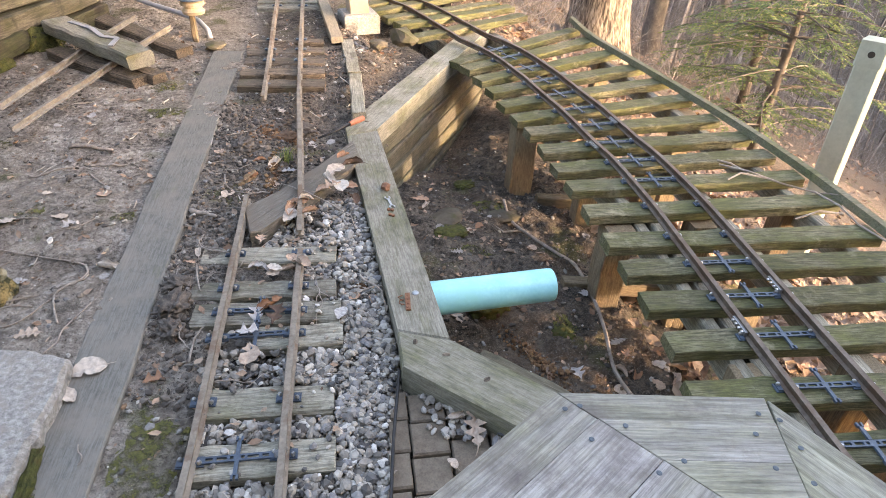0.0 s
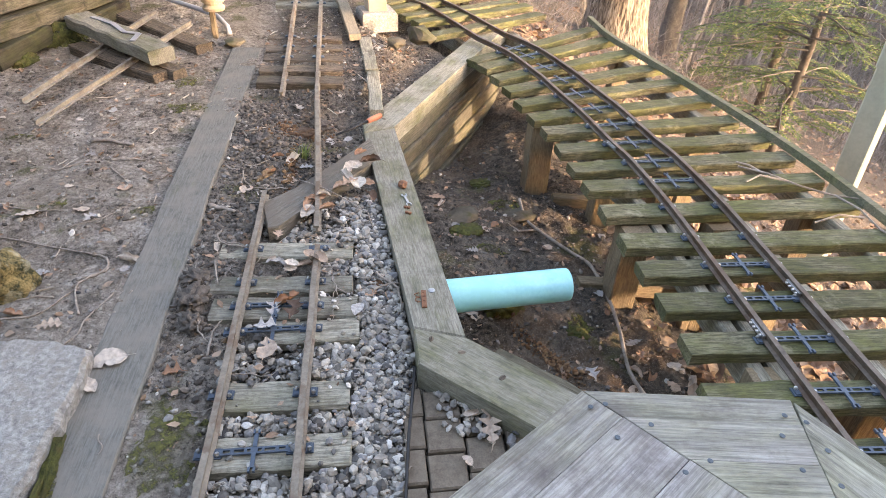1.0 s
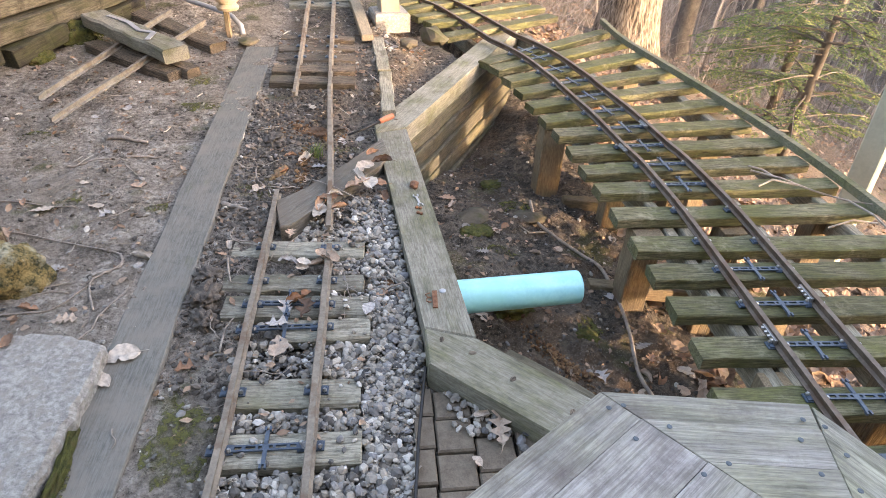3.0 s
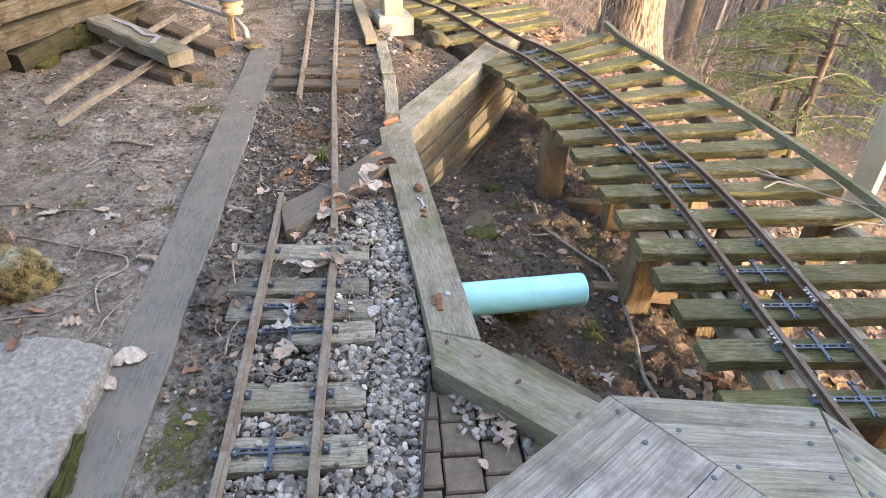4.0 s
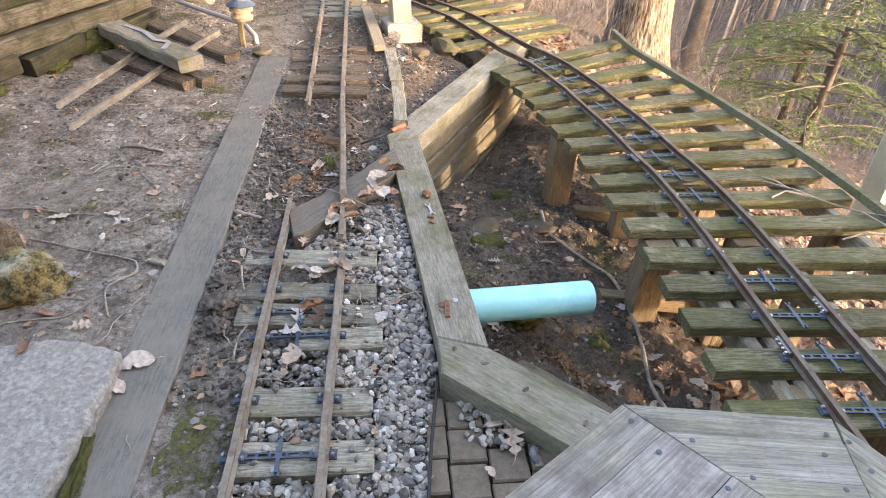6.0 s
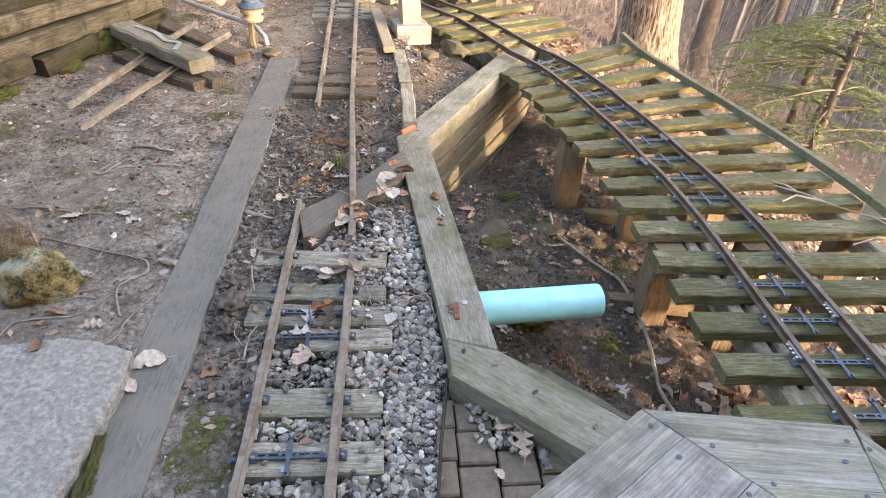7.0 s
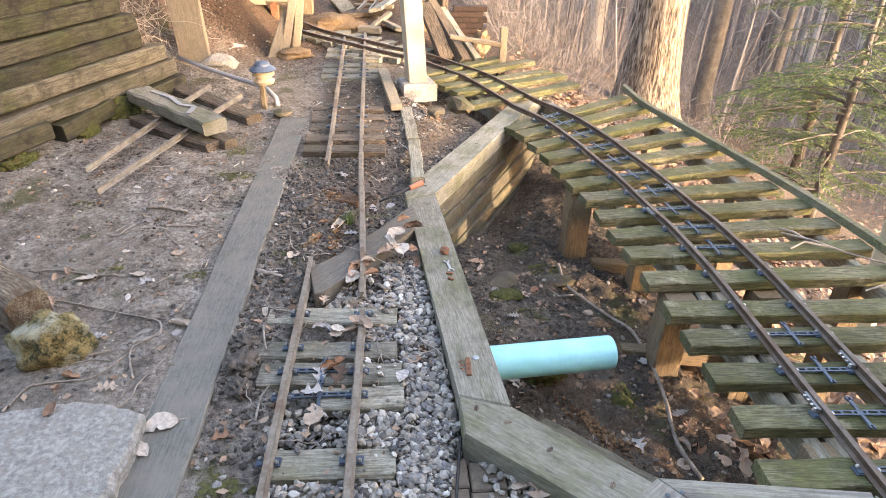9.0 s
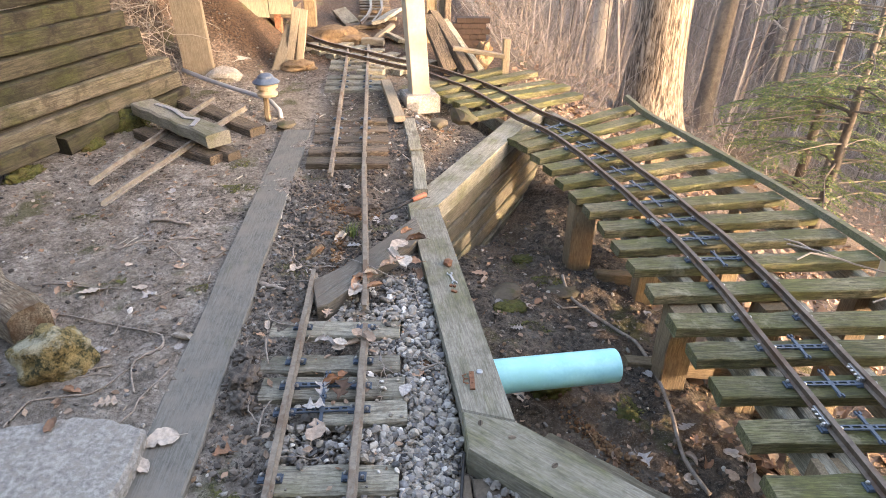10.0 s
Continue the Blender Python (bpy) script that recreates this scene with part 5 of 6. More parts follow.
# ---- splinters and bark scraps on the far earth ----
M_SPLINTER = island_colours("pale_splinters", [(0.0, (0.20, 0.15, 0.11)), (0.5, (0.42, 0.36, 0.30)), (1.0, (0.66, 0.60, 0.53))], 0.85, 30)
scraps = Heap()
for k in range(520):
    if k < 300:
        x, y = rg.uniform(0.20, 0.95), rg.uniform(2.9, 4.3)
    elif k < 400:
        x, y = rg.uniform(-0.3, 0.3), rg.uniform(2.0, 4.3)
    else:
        x, y = rg.uniform(-1.5, -0.45), rg.uniform(1.3, 3.9)
    if (k < 300 and x > edge_x(y) - 0.08) or (x < 0.5 and any(abs(y - q) < 0.05 for q in (3.10, 3.235, 3.40, 3.55))):
        continue
    a, L = rg.uniform(0, 3.14), 0.012 + 0.075 * rg.random() ** 2
    u = Vector((math.cos(a), math.sin(a), 0))
    w = Vector((-u.y, u.x, 0)) * rg.uniform(0.08, 0.3)
    pts = [Vector((x, y, 0)) + u * L * t + w * L * math.sin(t * 3) * 0.4 for t in (-0.5, 0.0, 0.5)]
    r = rg.uniform(0.0012, 0.0034)
    scraps.add(*tube([(p.x, p.y, ground_z(p.x, p.y) + r * 1.2 + 0.002) for p in pts], [r * 0.7, r, r * 0.5], 5))
thing("wood_splinters", scraps.mesh("wood_splinters", M_SPLINTER), "pale splinters and bark scraps strewn on the earth", "wood scraps", kind="stuff")

# ---- leaves ----
def leaf_scrap(seed):
    """A simple curled leaf shape about 1 long, for broken bits and litter."""
    r = random.Random(seed)
    n = 8
    half = [(i / n - 0.5, max(0.004, 0.30 * math.sin(math.pi * (i / n) ** 0.85) ** 0.7 * r.uniform(0.8, 1.15))) for i in range(n + 1)]
    curl, twist, lift = r.uniform(0.15, 0.5), r.uniform(-0.5, 0.5), r.uniform(0.1, 0.4)
    vs = []
    for x, w in half:
        for q in (-1, -0.5, 0, 0.5, 1):
            y = q * w
            vs.append((x, y, curl * y * y * 3 + twist * x * y + lift * x * x + 0.03 * r.uniform(-1, 1) + 0.05 * math.sin(x * 9 + y * 7 + seed) + 0.03))
    return vs


scraps_of_leaf = [leaf_scrap(k) for k in range(9)]


def whole_leaf(seed, shape, material):
    """A dry leaf 1 long: o ovate, c curled up, k lobed oak, m pointed and star-like."""
    r = random.Random(seed)
    n, cols = 28, 8
    roll = {"o": r.uniform(0.1, 0.5), "c": r.uniform(1.3, 2.2), "k": r.uniform(0.3, 0.8), "m": r.uniform(0.4, 1.0)}[shape]
    arch, lean, skew, nick = r.uniform(-0.5, 0.7), r.uniform(-0.7, 0.7), r.uniform(-0.12, 0.12), r.choice((0.0, 0.55, 0.8))
    vs, fs = [], []
    for i in range(n + 1):
        t = i / n
        for c in range(cols + 1):
            q = 2 * c / cols - 1
            side = 1 if q > 0 else -1
            if shape == "k":
                ph = t * 4.1 + 0.12 * side
                w = (0.07 + 0.25 * (0.5 - 0.5 * math.cos(2 * math.pi * ph)) ** 0.8) * (0.55 + 0.75 * t) * math.sin(math.pi * min(1.0, 0.03 + t * 0.95)) ** 0.4
            elif shape == "m":
                w = 0.10 + 0.42 * max(0.0, 1 - abs(t - 0.30 - 0.05 * side) / 0.16) + 0.30 * max(0.0, 1 - abs(t - 0.66) / 0.13)
                w *= math.sin(math.pi * min(1.0, 0.02 + t * 0.97)) ** 0.5
            else:
                w = (0.34 * math.sin(math.pi * t ** 0.8) ** 0.75 + 0.014 * abs(math.sin(t * 34))) * (1 - nick * max(0.0, 1 - abs(t - 0.62) / 0.09) * (side == 1))
            y = q * max(w, 0.006) + skew * math.sin(math.pi * t)
            a = roll * q * max(w, 0.02) / 0.34
            rad = 0.34 / max(roll, 0.05)
            yy, z = rad * math.sin(a) + skew * math.sin(math.pi * t), rad * (1 - math.cos(a))
            z += arch * (t - 0.5) ** 2 * 0.6 + lean * (t - 0.5) * y * 0.8 - 0.05 * max(0.0, 1 - abs(q) * 4)
            z += 0.035 * noise.noise(Vector((t * 5, q * 3, seed * 7.3))) * (0.4 + abs(q)) + 0.02 * abs(q) * math.sin(t * 26 + seed)
            vs.append((t - 0.5, yy, z + 0.06))
    for i in range(n):
        for c in range(cols):
            a = i * (cols + 1) + c
            fs.append((a, a + 1, a + cols + 2, a + cols + 1))
    o = len(vs)
    sv, sf = tube([(-0.49, skew * 0.1, 0.07 + arch * 0.15), (-0.62, 0.02, 0.05 + arch * 0.1), (-0.75, 0.06, 0.03)], [0.014, 0.011, 0.008], 4)
    vs += [tuple(q) for q in sv]
    fs += [tuple(q + o for q in f) for f in sf]
    return mesh_of("dry_leaf", vs, fs, material, True)


LEAF_TONES = {"p": (M_LEAF_PALE, "pale beige"), "t": (M_LEAF_TAN, "orange-brown"), "g": (M_LEAF_GREY, "faded grey"), "d": (M_LEAF_DARK, "dark brown")}
LEAF_SHAPES = {"o": "flat oval", "c": "curled", "k": "lobed oak", "m": "crumpled pointed"}
leaf_store = {}
rl_ = random.Random(21)


def put_leaf(x, y, size, code, where, lift=0.0):
    key = (code, rl_.randrange(3))
    if key not in leaf_store:
        leaf_store[key] = whole_leaf(len(leaf_store) + 3, code[0], LEAF_TONES[code[1]][0])
    z = ground_z(x, y)
    if -0.45 < x < -0.29 or (abs(x) < 0.23 and y < 1.9):
        z = max(z, yard_z(y) + 0.006)
    if where == "leaf pile":
        z = max(z, yard_z(y) + 0.012)
    if x < -0.43 and y < 1.42 and where == "earth":
        z = yard_z(1.1) + 0.058
    label = "%s %s dry leaf lying on the %s" % (LEAF_SHAPES[code[0]], LEAF_TONES[code[1]][1], where)
    thing("dry_leaf", leaf_store[key], label, "leaf", group="fallen leaves", m=pose(x, y, z + 0.002 + lift, rl_.uniform(-12, 12), rl_.uniform(-12, 12), rl_.uniform(0, 360)) @ Matrix.Scale(size, 4))


YARD_LEAVES = [(-0.822, 2.808, 0.050, "og"), (-0.789, 2.438, 0.050, "mg"), (-0.592, 2.193, 0.055, "ot"), (-0.651, 2.017, 0.050, "mg"), (-0.693, 2.051, 0.060, "op"), (-0.469, 1.796, 0.085, "cp"), (-0.471, 1.746, 0.040, "og"), (-0.857, 2.037, 0.070, "op"), (-0.939, 2.082, 0.050, "ct"), (-0.251, 2.483, 0.045, "op"), (-0.177, 2.181, 0.060, "op"), (-0.197, 2.163, 0.030, "op"), (-0.396, 1.371, 0.085, "op"), (-0.418, 1.289, 0.055, "op"), (-0.241, 1.337, 0.060, "mt"), (-0.588, 1.505, 0.065, "kp"), (-0.703, 1.561, 0.055, "ct"), (-0.670, 1.390, 0.050, "cd"), (-0.702, 1.752, 0.045, "og"), (-0.925, 1.927, 0.060, "mt"), (-0.474, 2.154, 0.030, "og")]
TRACK_LEAVES = [(-0.106, 2.308, 0.070, "ct"), (-0.029, 2.371, 0.085, "cp"), (-0.028, 2.246, 0.060, "mp"), (0.018, 2.328, 0.070, "kg"), (0.145, 2.456, 0.050, "cp"), (0.103, 2.595, 0.060, "kg"), (-0.060, 2.858, 0.085, "kp"), (0.141, 2.878, 0.040, "op"), (0.074, 1.900, 0.080, "op"), (-0.031, 1.889, 0.050, "mt"), (-0.026, 1.741, 0.055, "cg"), (0.021, 1.721, 0.050, "op"), (0.063, 1.725, 0.050, "cp"), (-0.209, 1.824, 0.050, "cp"), (-0.227, 1.782, 0.030, "ot"), (-0.014, 1.386, 0.075, "op"), (-0.009, 1.536, 0.070, "mg"), (0.027, 1.569, 0.080, "ct"), (-0.037, 2.131, 0.040, "ot"), (-0.085, 2.393, 0.050, "ct"), (0.172, 2.631, 0.050, "og")]
PILE_LEAVES = [(0.060, 2.024, 0.080, "ct"), (0.077, 2.069, 0.075, "ot"), (0.106, 2.068, 0.050, "cp"), (0.119, 2.013, 0.060, "ct"), (0.202, 2.265, 0.085, "op"), (0.186, 2.205, 0.080, "cp"), (0.244, 2.158, 0.080, "ot"), (0.266, 2.298, 0.080, "cd"), (0.220, 2.147, 0.080, "op"), (0.163, 2.148, 0.060, "ct"), (0.264, 2.073, 0.070, "cd"), (0.193, 2.148, 0.070, "mt"), (0.053, 1.990, 0.070, "op"), (0.106, 1.733, 0.070, "ct"), (0.227, 2.349, 0.070, "ct")]
BED_LEAVES = [(0.323, 1.586, 0.065, "ct"), (0.256, 1.620, 0.055, "ot"), (0.278, 1.531, 0.055, "mt"), (0.245, 1.435, 0.060, "cp"), (0.335, 1.380, 0.095, "kg"), (0.052, 1.518, 0.075, "md"), (-0.021, 1.462, 0.065, "mg"), (0.027, 1.719, 0.045, "op"), (0.089, 1.759, 0.065, "ot"), (0.270, 1.823, 0.050, "op"), (0.234, 1.795, 0.045, "ot"), (-0.013, 1.723, 0.050, "cg"), (0.226, 1.511, 0.050, "og"), (0.277, 1.648, 0.050, "cd"), (0.172, 1.996, 0.050, "ot")]
PIT_LEAVES = [(0.563, 2.619, 0.075, "ot"), (0.576, 2.569, 0.060, "cp"), (0.614, 2.375, 0.045, "og"), (0.740, 2.351, 0.050, "op"), (0.657, 2.151, 0.050, "kg"), (0.889, 2.211, 0.050, "cp"), (0.996, 2.261, 0.050, "op"), (0.609, 1.787, 0.070, "op"), (0.961, 1.533, 0.070, "mg"), (0.869, 1.517, 0.050, "ct"), (1.166, 1.681, 0.070, "kg"), (1.120, 1.502, 0.060, "op"), (1.132, 1.561, 0.060, "cp"), (1.291, 1.583, 0.075, "op"), (1.313, 1.524, 0.075, "cp"), (1.241, 1.497, 0.050, "ot"), (1.111, 1.926, 0.050, "og"), (1.187, 1.554, 0.060, "ct"), (1.178, 1.632, 0.050, "mt"), (0.791, 2.402, 0.050, "ot"), (0.555, 1.950, 0.050, "ct"), (1.282, 2.393, 0.050, "og")]
for x, y, size, code in YARD_LEAVES:
    put_leaf(x, y, size, code, "earth")
for x, y, size, code in TRACK_LEAVES:
    put_leaf(x, y, size, code, "track bed")
for k, (x, y, size, code) in enumerate(PILE_LEAVES):
    put_leaf(x, y, size, code, "leaf pile", 0.004 + 0.009 * (k % 3))
for x, y, size, code in BED_LEAVES:
    put_leaf(x, y, size, code, "gravel", 0.012)
for x, y, size, code in PIT_LEAVES:
    put_leaf(x, y, size, code, "pit floor")
for x, y, size, code in ((0.545, 1.105, 0.10, "kp"), (0.50, 1.15, 0.05, "cp"), (0.47, 1.02, 0.03, "op")):
    put_leaf(x, y, size, code, "pavers", 0.045)
for k in range(150):
    x, y = rl_.uniform(-1.4, 0.25), rl_.uniform(1.5, 4.3)
    if k > 90:
        x, y = rl_.uniform(0.3, 0.9), rl_.uniform(3.1, 4.3)
    if -0.47 < x < -0.28 or x > edge_x(y) - 0.12:
        continue
    put_leaf(x, y, rl_.uniform(0.014, 0.034), rl_.choice("oocck") + rl_.choice("ppgtgd"), "earth")
shards = Heap()
for k in range(2300):
    if k < 1650:
        x, y = rg.uniform(-1.5, 0.3), rg.uniform(1.1, 3.9)
        if k > 1350:
            x, y = rg.uniform(0.1, 0.75), rg.uniform(2.9, 4.1)
        if -0.46 < x < -0.29 or x > edge_x(y) - 0.12:
            continue
    else:
        x, y = rg.uniform(0.5, 1.35), rg.uniform(1.2, 3.4)
        if x < edge_x(y) + 0.1:
            continue
    vs = scraps_of_leaf[rg.choice((1, 2, 4, 5))]
    rot_ = Euler((rg.uniform(-0.5, 0.5), rg.uniform(-0.5, 0.5), rg.uniform(0, 6.28))).to_matrix() * (0.008 + 0.03 * rg.random() ** 2)
    z = ground_z(x, y)
    if abs(x) < 0.22 and y < 1.9:
        z = max(z, yard_z(y) + 0.001)
    o = Vector((x, y, z + 0.002))
    pick = [i * 5 + j for i in (0, 3, 5, 8) for j in (0, 2, 4)]
    quad = [(i * 3 + j, i * 3 + j + 1, i * 3 + j + 4, i * 3 + j + 3) for i in range(3) for j in range(2)]
    shards.add([o + rot_ @ Vector(vs[i]) for i in pick], quad)
thing("leaf_fragments", shards.mesh("leaf_fragments", M_LITTER), "broken bits of dry leaves on the earth", "leaf litter", kind="stuff")
litter = Heap()
for k in range(9000):
    if k < 6500:
        x, y = rg.uniform(1.25, 4.2), rg.uniform(0.5, 6.5)
    else:
        x, y = rg.uniform(0.9, 9), rg.uniform(3.6, 14)
    if x < edge_x(y) + 0.15 or (x < 1.5 and rg.random() > (x - 1.2) * 3):
        continue
    vs = scraps_of_leaf[rg.choice((1, 2, 4, 5, 7))]
    rot_ = Euler((rg.uniform(-0.7, 0.7), rg.uniform(-0.7, 0.7), rg.uniform(0, 6.28))).to_matrix() * rg.uniform(0.05, 0.10)
    o = Vector((x, y, ground_z(x, y) + 0.006 + 0.02 * rg.random()))
    pick = [i * 5 + j for i in (0, 2, 4, 6, 8) for j in (0, 2, 4)]
    quad = [(i * 3 + j, i * 3 + j + 1, i * 3 + j + 4, i * 3 + j + 3) for i in range(4) for j in range(2)]
    litter.add([o + rot_ @ Vector(vs[i]) for i in pick], quad)
thing("leaf_litter", litter.mesh("leaf_litter", M_LITTER), "brown fallen leaves covering the hillside", "leaf litter", kind="stuff")

# ---- twigs ----
def twig(heap, p, d, length, r, wander, rnd, n=7, sides=5):
    pts, rad = [p.copy()], [r]
    for i in range(n):
        d = (d + Vector((rnd.uniform(-1, 1), rnd.uniform(-1, 1), rnd.uniform(-1, 1) * 0.5)) * wander).normalized()
        p = p + d * (length / n)
        pts.append(p.copy())
        rad.append(r * (1 - 0.75 * (i + 1) / n))
    heap.add(*tube(pts, rad, sides, False))
    return pts


def ground_twig(x, y, ang, length, r, seed):
    rnd = random.Random(seed)
    pts, a = [], ang
    for i in range(9):
        z = ground_z(x, y)
        if -0.46 < x < -0.29:
            z = max(z, yard_z(y) + 0.006)
        if abs(x) < 0.35 and 0.9 < y < 1.9:
            z = max(z, yard_z(y) + 0.006)
        pts.append((x, y, z + r * 0.8))
        a += rnd.uniform(-0.55, 0.55)
        x, y = x + math.cos(a) * length / 8, y + math.sin(a) * length / 8
    return tube(pts, [r * (1 - 0.06 * i) for i in range(9)], 6)


rt = random.Random(31)
spots = [(-0.62, 1.62, 2.6, 0.35, 0.004), (-0.55, 1.42, 1.2, 0.30, 0.0035), (-0.75, 1.9, 0.2, 0.3, 0.003), (-0.25, 2.1, 0.3, 0.4, 0.003), (0.08, 2.12, -0.8, 0.4, 0.003), (-0.22, 1.95, -2, 0.2, 0.004), (0.28, 1.68, -1.4, 0.2, 0.006), (0.27, 1.60, 0.9, 0.16, 0.005), (0.15, 1.68, -1.3, 0.22, 0.002), (-0.10, 1.30, 0.35, 0.12, 0.003), (-0.26, 1.75, -1.6, 0.2, 0.002),
         (0.40, 1.17, -0.1, 0.09, 0.004), (0.33, 1.0, 0.9, 0.18, 0.003), (-0.35, 1.15, -1.2, 0.06, 0.003), (-0.9, 2.35, 0.2, 0.15, 0.006), (-0.7, 2.4, -0.15, 0.13, 0.009), (0.17, 1.30, 0.3, 0.14, 0.002), (-0.2, 1.5, -1.7, 0.15, 0.003), (0.2, 3.0, 2.0, 0.2, 0.003), (-0.15, 3.9, 0.6, 0.2, 0.004), (-0.3, 4.3, 0.2, 0.2, 0.004)]
for k, (x, y, a, L, r) in enumerate(spots + [(rt.uniform(-1.3, 0.3), rt.uniform(1.2, 3.5), rt.uniform(0, 6.28), rt.uniform(0.05, 0.14), 0.0016) for _ in range(230)]):
    if k >= len(spots) and -0.56 < x < -0.20:
        x -= 0.4
    vs, fs = ground_twig(x, y, a, L, r * 0.7, k)
    thing("twig", mesh_of("twig", vs, fs, M_TWIG), "thin dry twig on the earth", "twig", group="fallen twigs")
VINES = [
    (0.0028, [(-0.210, 2.329), (-0.185, 2.231), (-0.110, 2.192), (-0.024, 2.203), (0.068, 2.145), (0.139, 2.086), (0.277, 1.928)]),
    (0.003, [(-0.284, 2.359), (-0.239, 2.329), (-0.172, 2.358), (-0.114, 2.380)]),
    (0.003, [(-0.542, 1.814), (-0.518, 1.753), (-0.535, 1.708), (-0.584, 1.692)]),
    (0.009, [(-0.825, 2.552), (-0.746, 2.538), (-0.653, 2.510)]),
    (0.009, [(-0.281, 2.073), (-0.238, 2.059), (-0.193, 2.038)]),
    (0.003, [(-0.225, 1.930), (-0.217, 1.868), (-0.185, 1.838), (-0.112, 1.816)]),
    (0.0035, [(-0.206, 1.759), (-0.193, 1.700), (-0.177, 1.646)]),
    (0.0032, [(-0.528, 1.546), (-0.574, 1.660), (-0.530, 1.728), (-0.535, 1.802), (-0.626, 1.842), (-0.774, 1.897), (-0.993, 1.947)]),
    (0.003, [(-0.823, 1.435), (-0.802, 1.521), (-0.721, 1.541), (-0.640, 1.551), (-0.587, 1.634), (-0.565, 1.657)]),
    (0.003, [(-1.081, 2.102), (-0.889, 2.074), (-0.754, 2.053)]),
    (0.003, [(-0.683, 2.331), (-0.645, 2.286), (-0.605, 2.246)]),
    (0.003, [(-0.156, 1.372), (-0.157, 1.453), (-0.142, 1.495)]),
]
for r, line_ in VINES:
    q = smooth_line([Vector(v_) for v_ in line_], 5)
    pts = []
    for i, v_ in enumerate(q):
        z = ground_z(v_.x, v_.y)
        if -0.46 < v_.x < -0.29 or (abs(v_.x) < 0.23 and v_.y < 1.9):
            z = max(z, yard_z(v_.y) + 0.006)
        if 0.0 < v_.x < 0.3 and 1.95 < v_.y < 2.5:
            z = max(z, yard_z(2.2) + 0.022)
        pts.append((v_.x, v_.y, z + r * 0.7 + 0.004 * abs(math.sin(i * 0.9))))
    vs, fs = tube(pts, [r * (1.1 - 0.5 * i / len(pts)) for i in range(len(pts))], 7)
    thing("twig", mesh_of("twig", vs, fs, M_TWIG, True), "long crooked dry vine stem on the earth", "twig", group="fallen twigs")
stick = [(0.95, 2.62, -0.36), (0.955, 2.50, -0.37), (0.99, 2.40, -0.37), (1.10, 2.25, -0.36), (1.145, 2.16, -0.35), (1.15, 2.05, -0.345), (1.145, 1.90, -0.345), (1.125, 1.72, -0.345), (1.11, 1.56, -0.34), (1.135, 1.42, -0.34)]
stick = [(x, y, ground_z(x, y) + 0.012) for x, y, z in stick]
st = thing("fallen_branch", None, "long crooked grey branch lying in the pit", "branch")
vs, fs = tube([tuple(q) for q in smooth_line([Vector(q) for q in stick], 4)], 0.007, 8)
part("stem", mesh_of("stem", vs, fs, M_TWIG, True), st)
vs, fs = tube([(0.985, 2.41, ground_z(0.98, 2.4) + 0.012), (0.90, 2.38, ground_z(0.9, 2.38) + 0.02), (0.86, 2.42, ground_z(0.86, 2.42) + 0.015)], [0.005, 0.004, 0.002], 6)
part("side_twig", mesh_of("side_twig", vs, fs, M_TWIG), st)
brt = thing("twig_on_trestle", None, "forked grey twig lying on the trestle ties", "twig")
for k, pts in enumerate([[(1.72, 2.25), (1.80, 2.17), (1.90, 2.10), (1.98, 2.02), (2.06, 1.97)], [(1.98, 2.02), (2.0, 1.90), (2.01, 1.80), (2.03, 1.68), (2.06, 1.58)], [(1.80, 2.17), (1.76, 2.24), (1.74, 2.30)], [(1.85, 2.13), (1.76, 2.16), (1.70, 2.14)], [(1.99, 1.86), (1.90, 1.87), (1.80, 1.85)]]):
    vs, fs = tube([(x, y, tz(y) + 0.012 + 0.01 * math.sin(i * 2)) for i, (x, y) in enumerate(pts)], [0.004, 0.004, 0.0035, 0.003, 0.002][:len(pts)], 6)
    part("twig", mesh_of("twig", vs, fs, M_TWIG), brt)

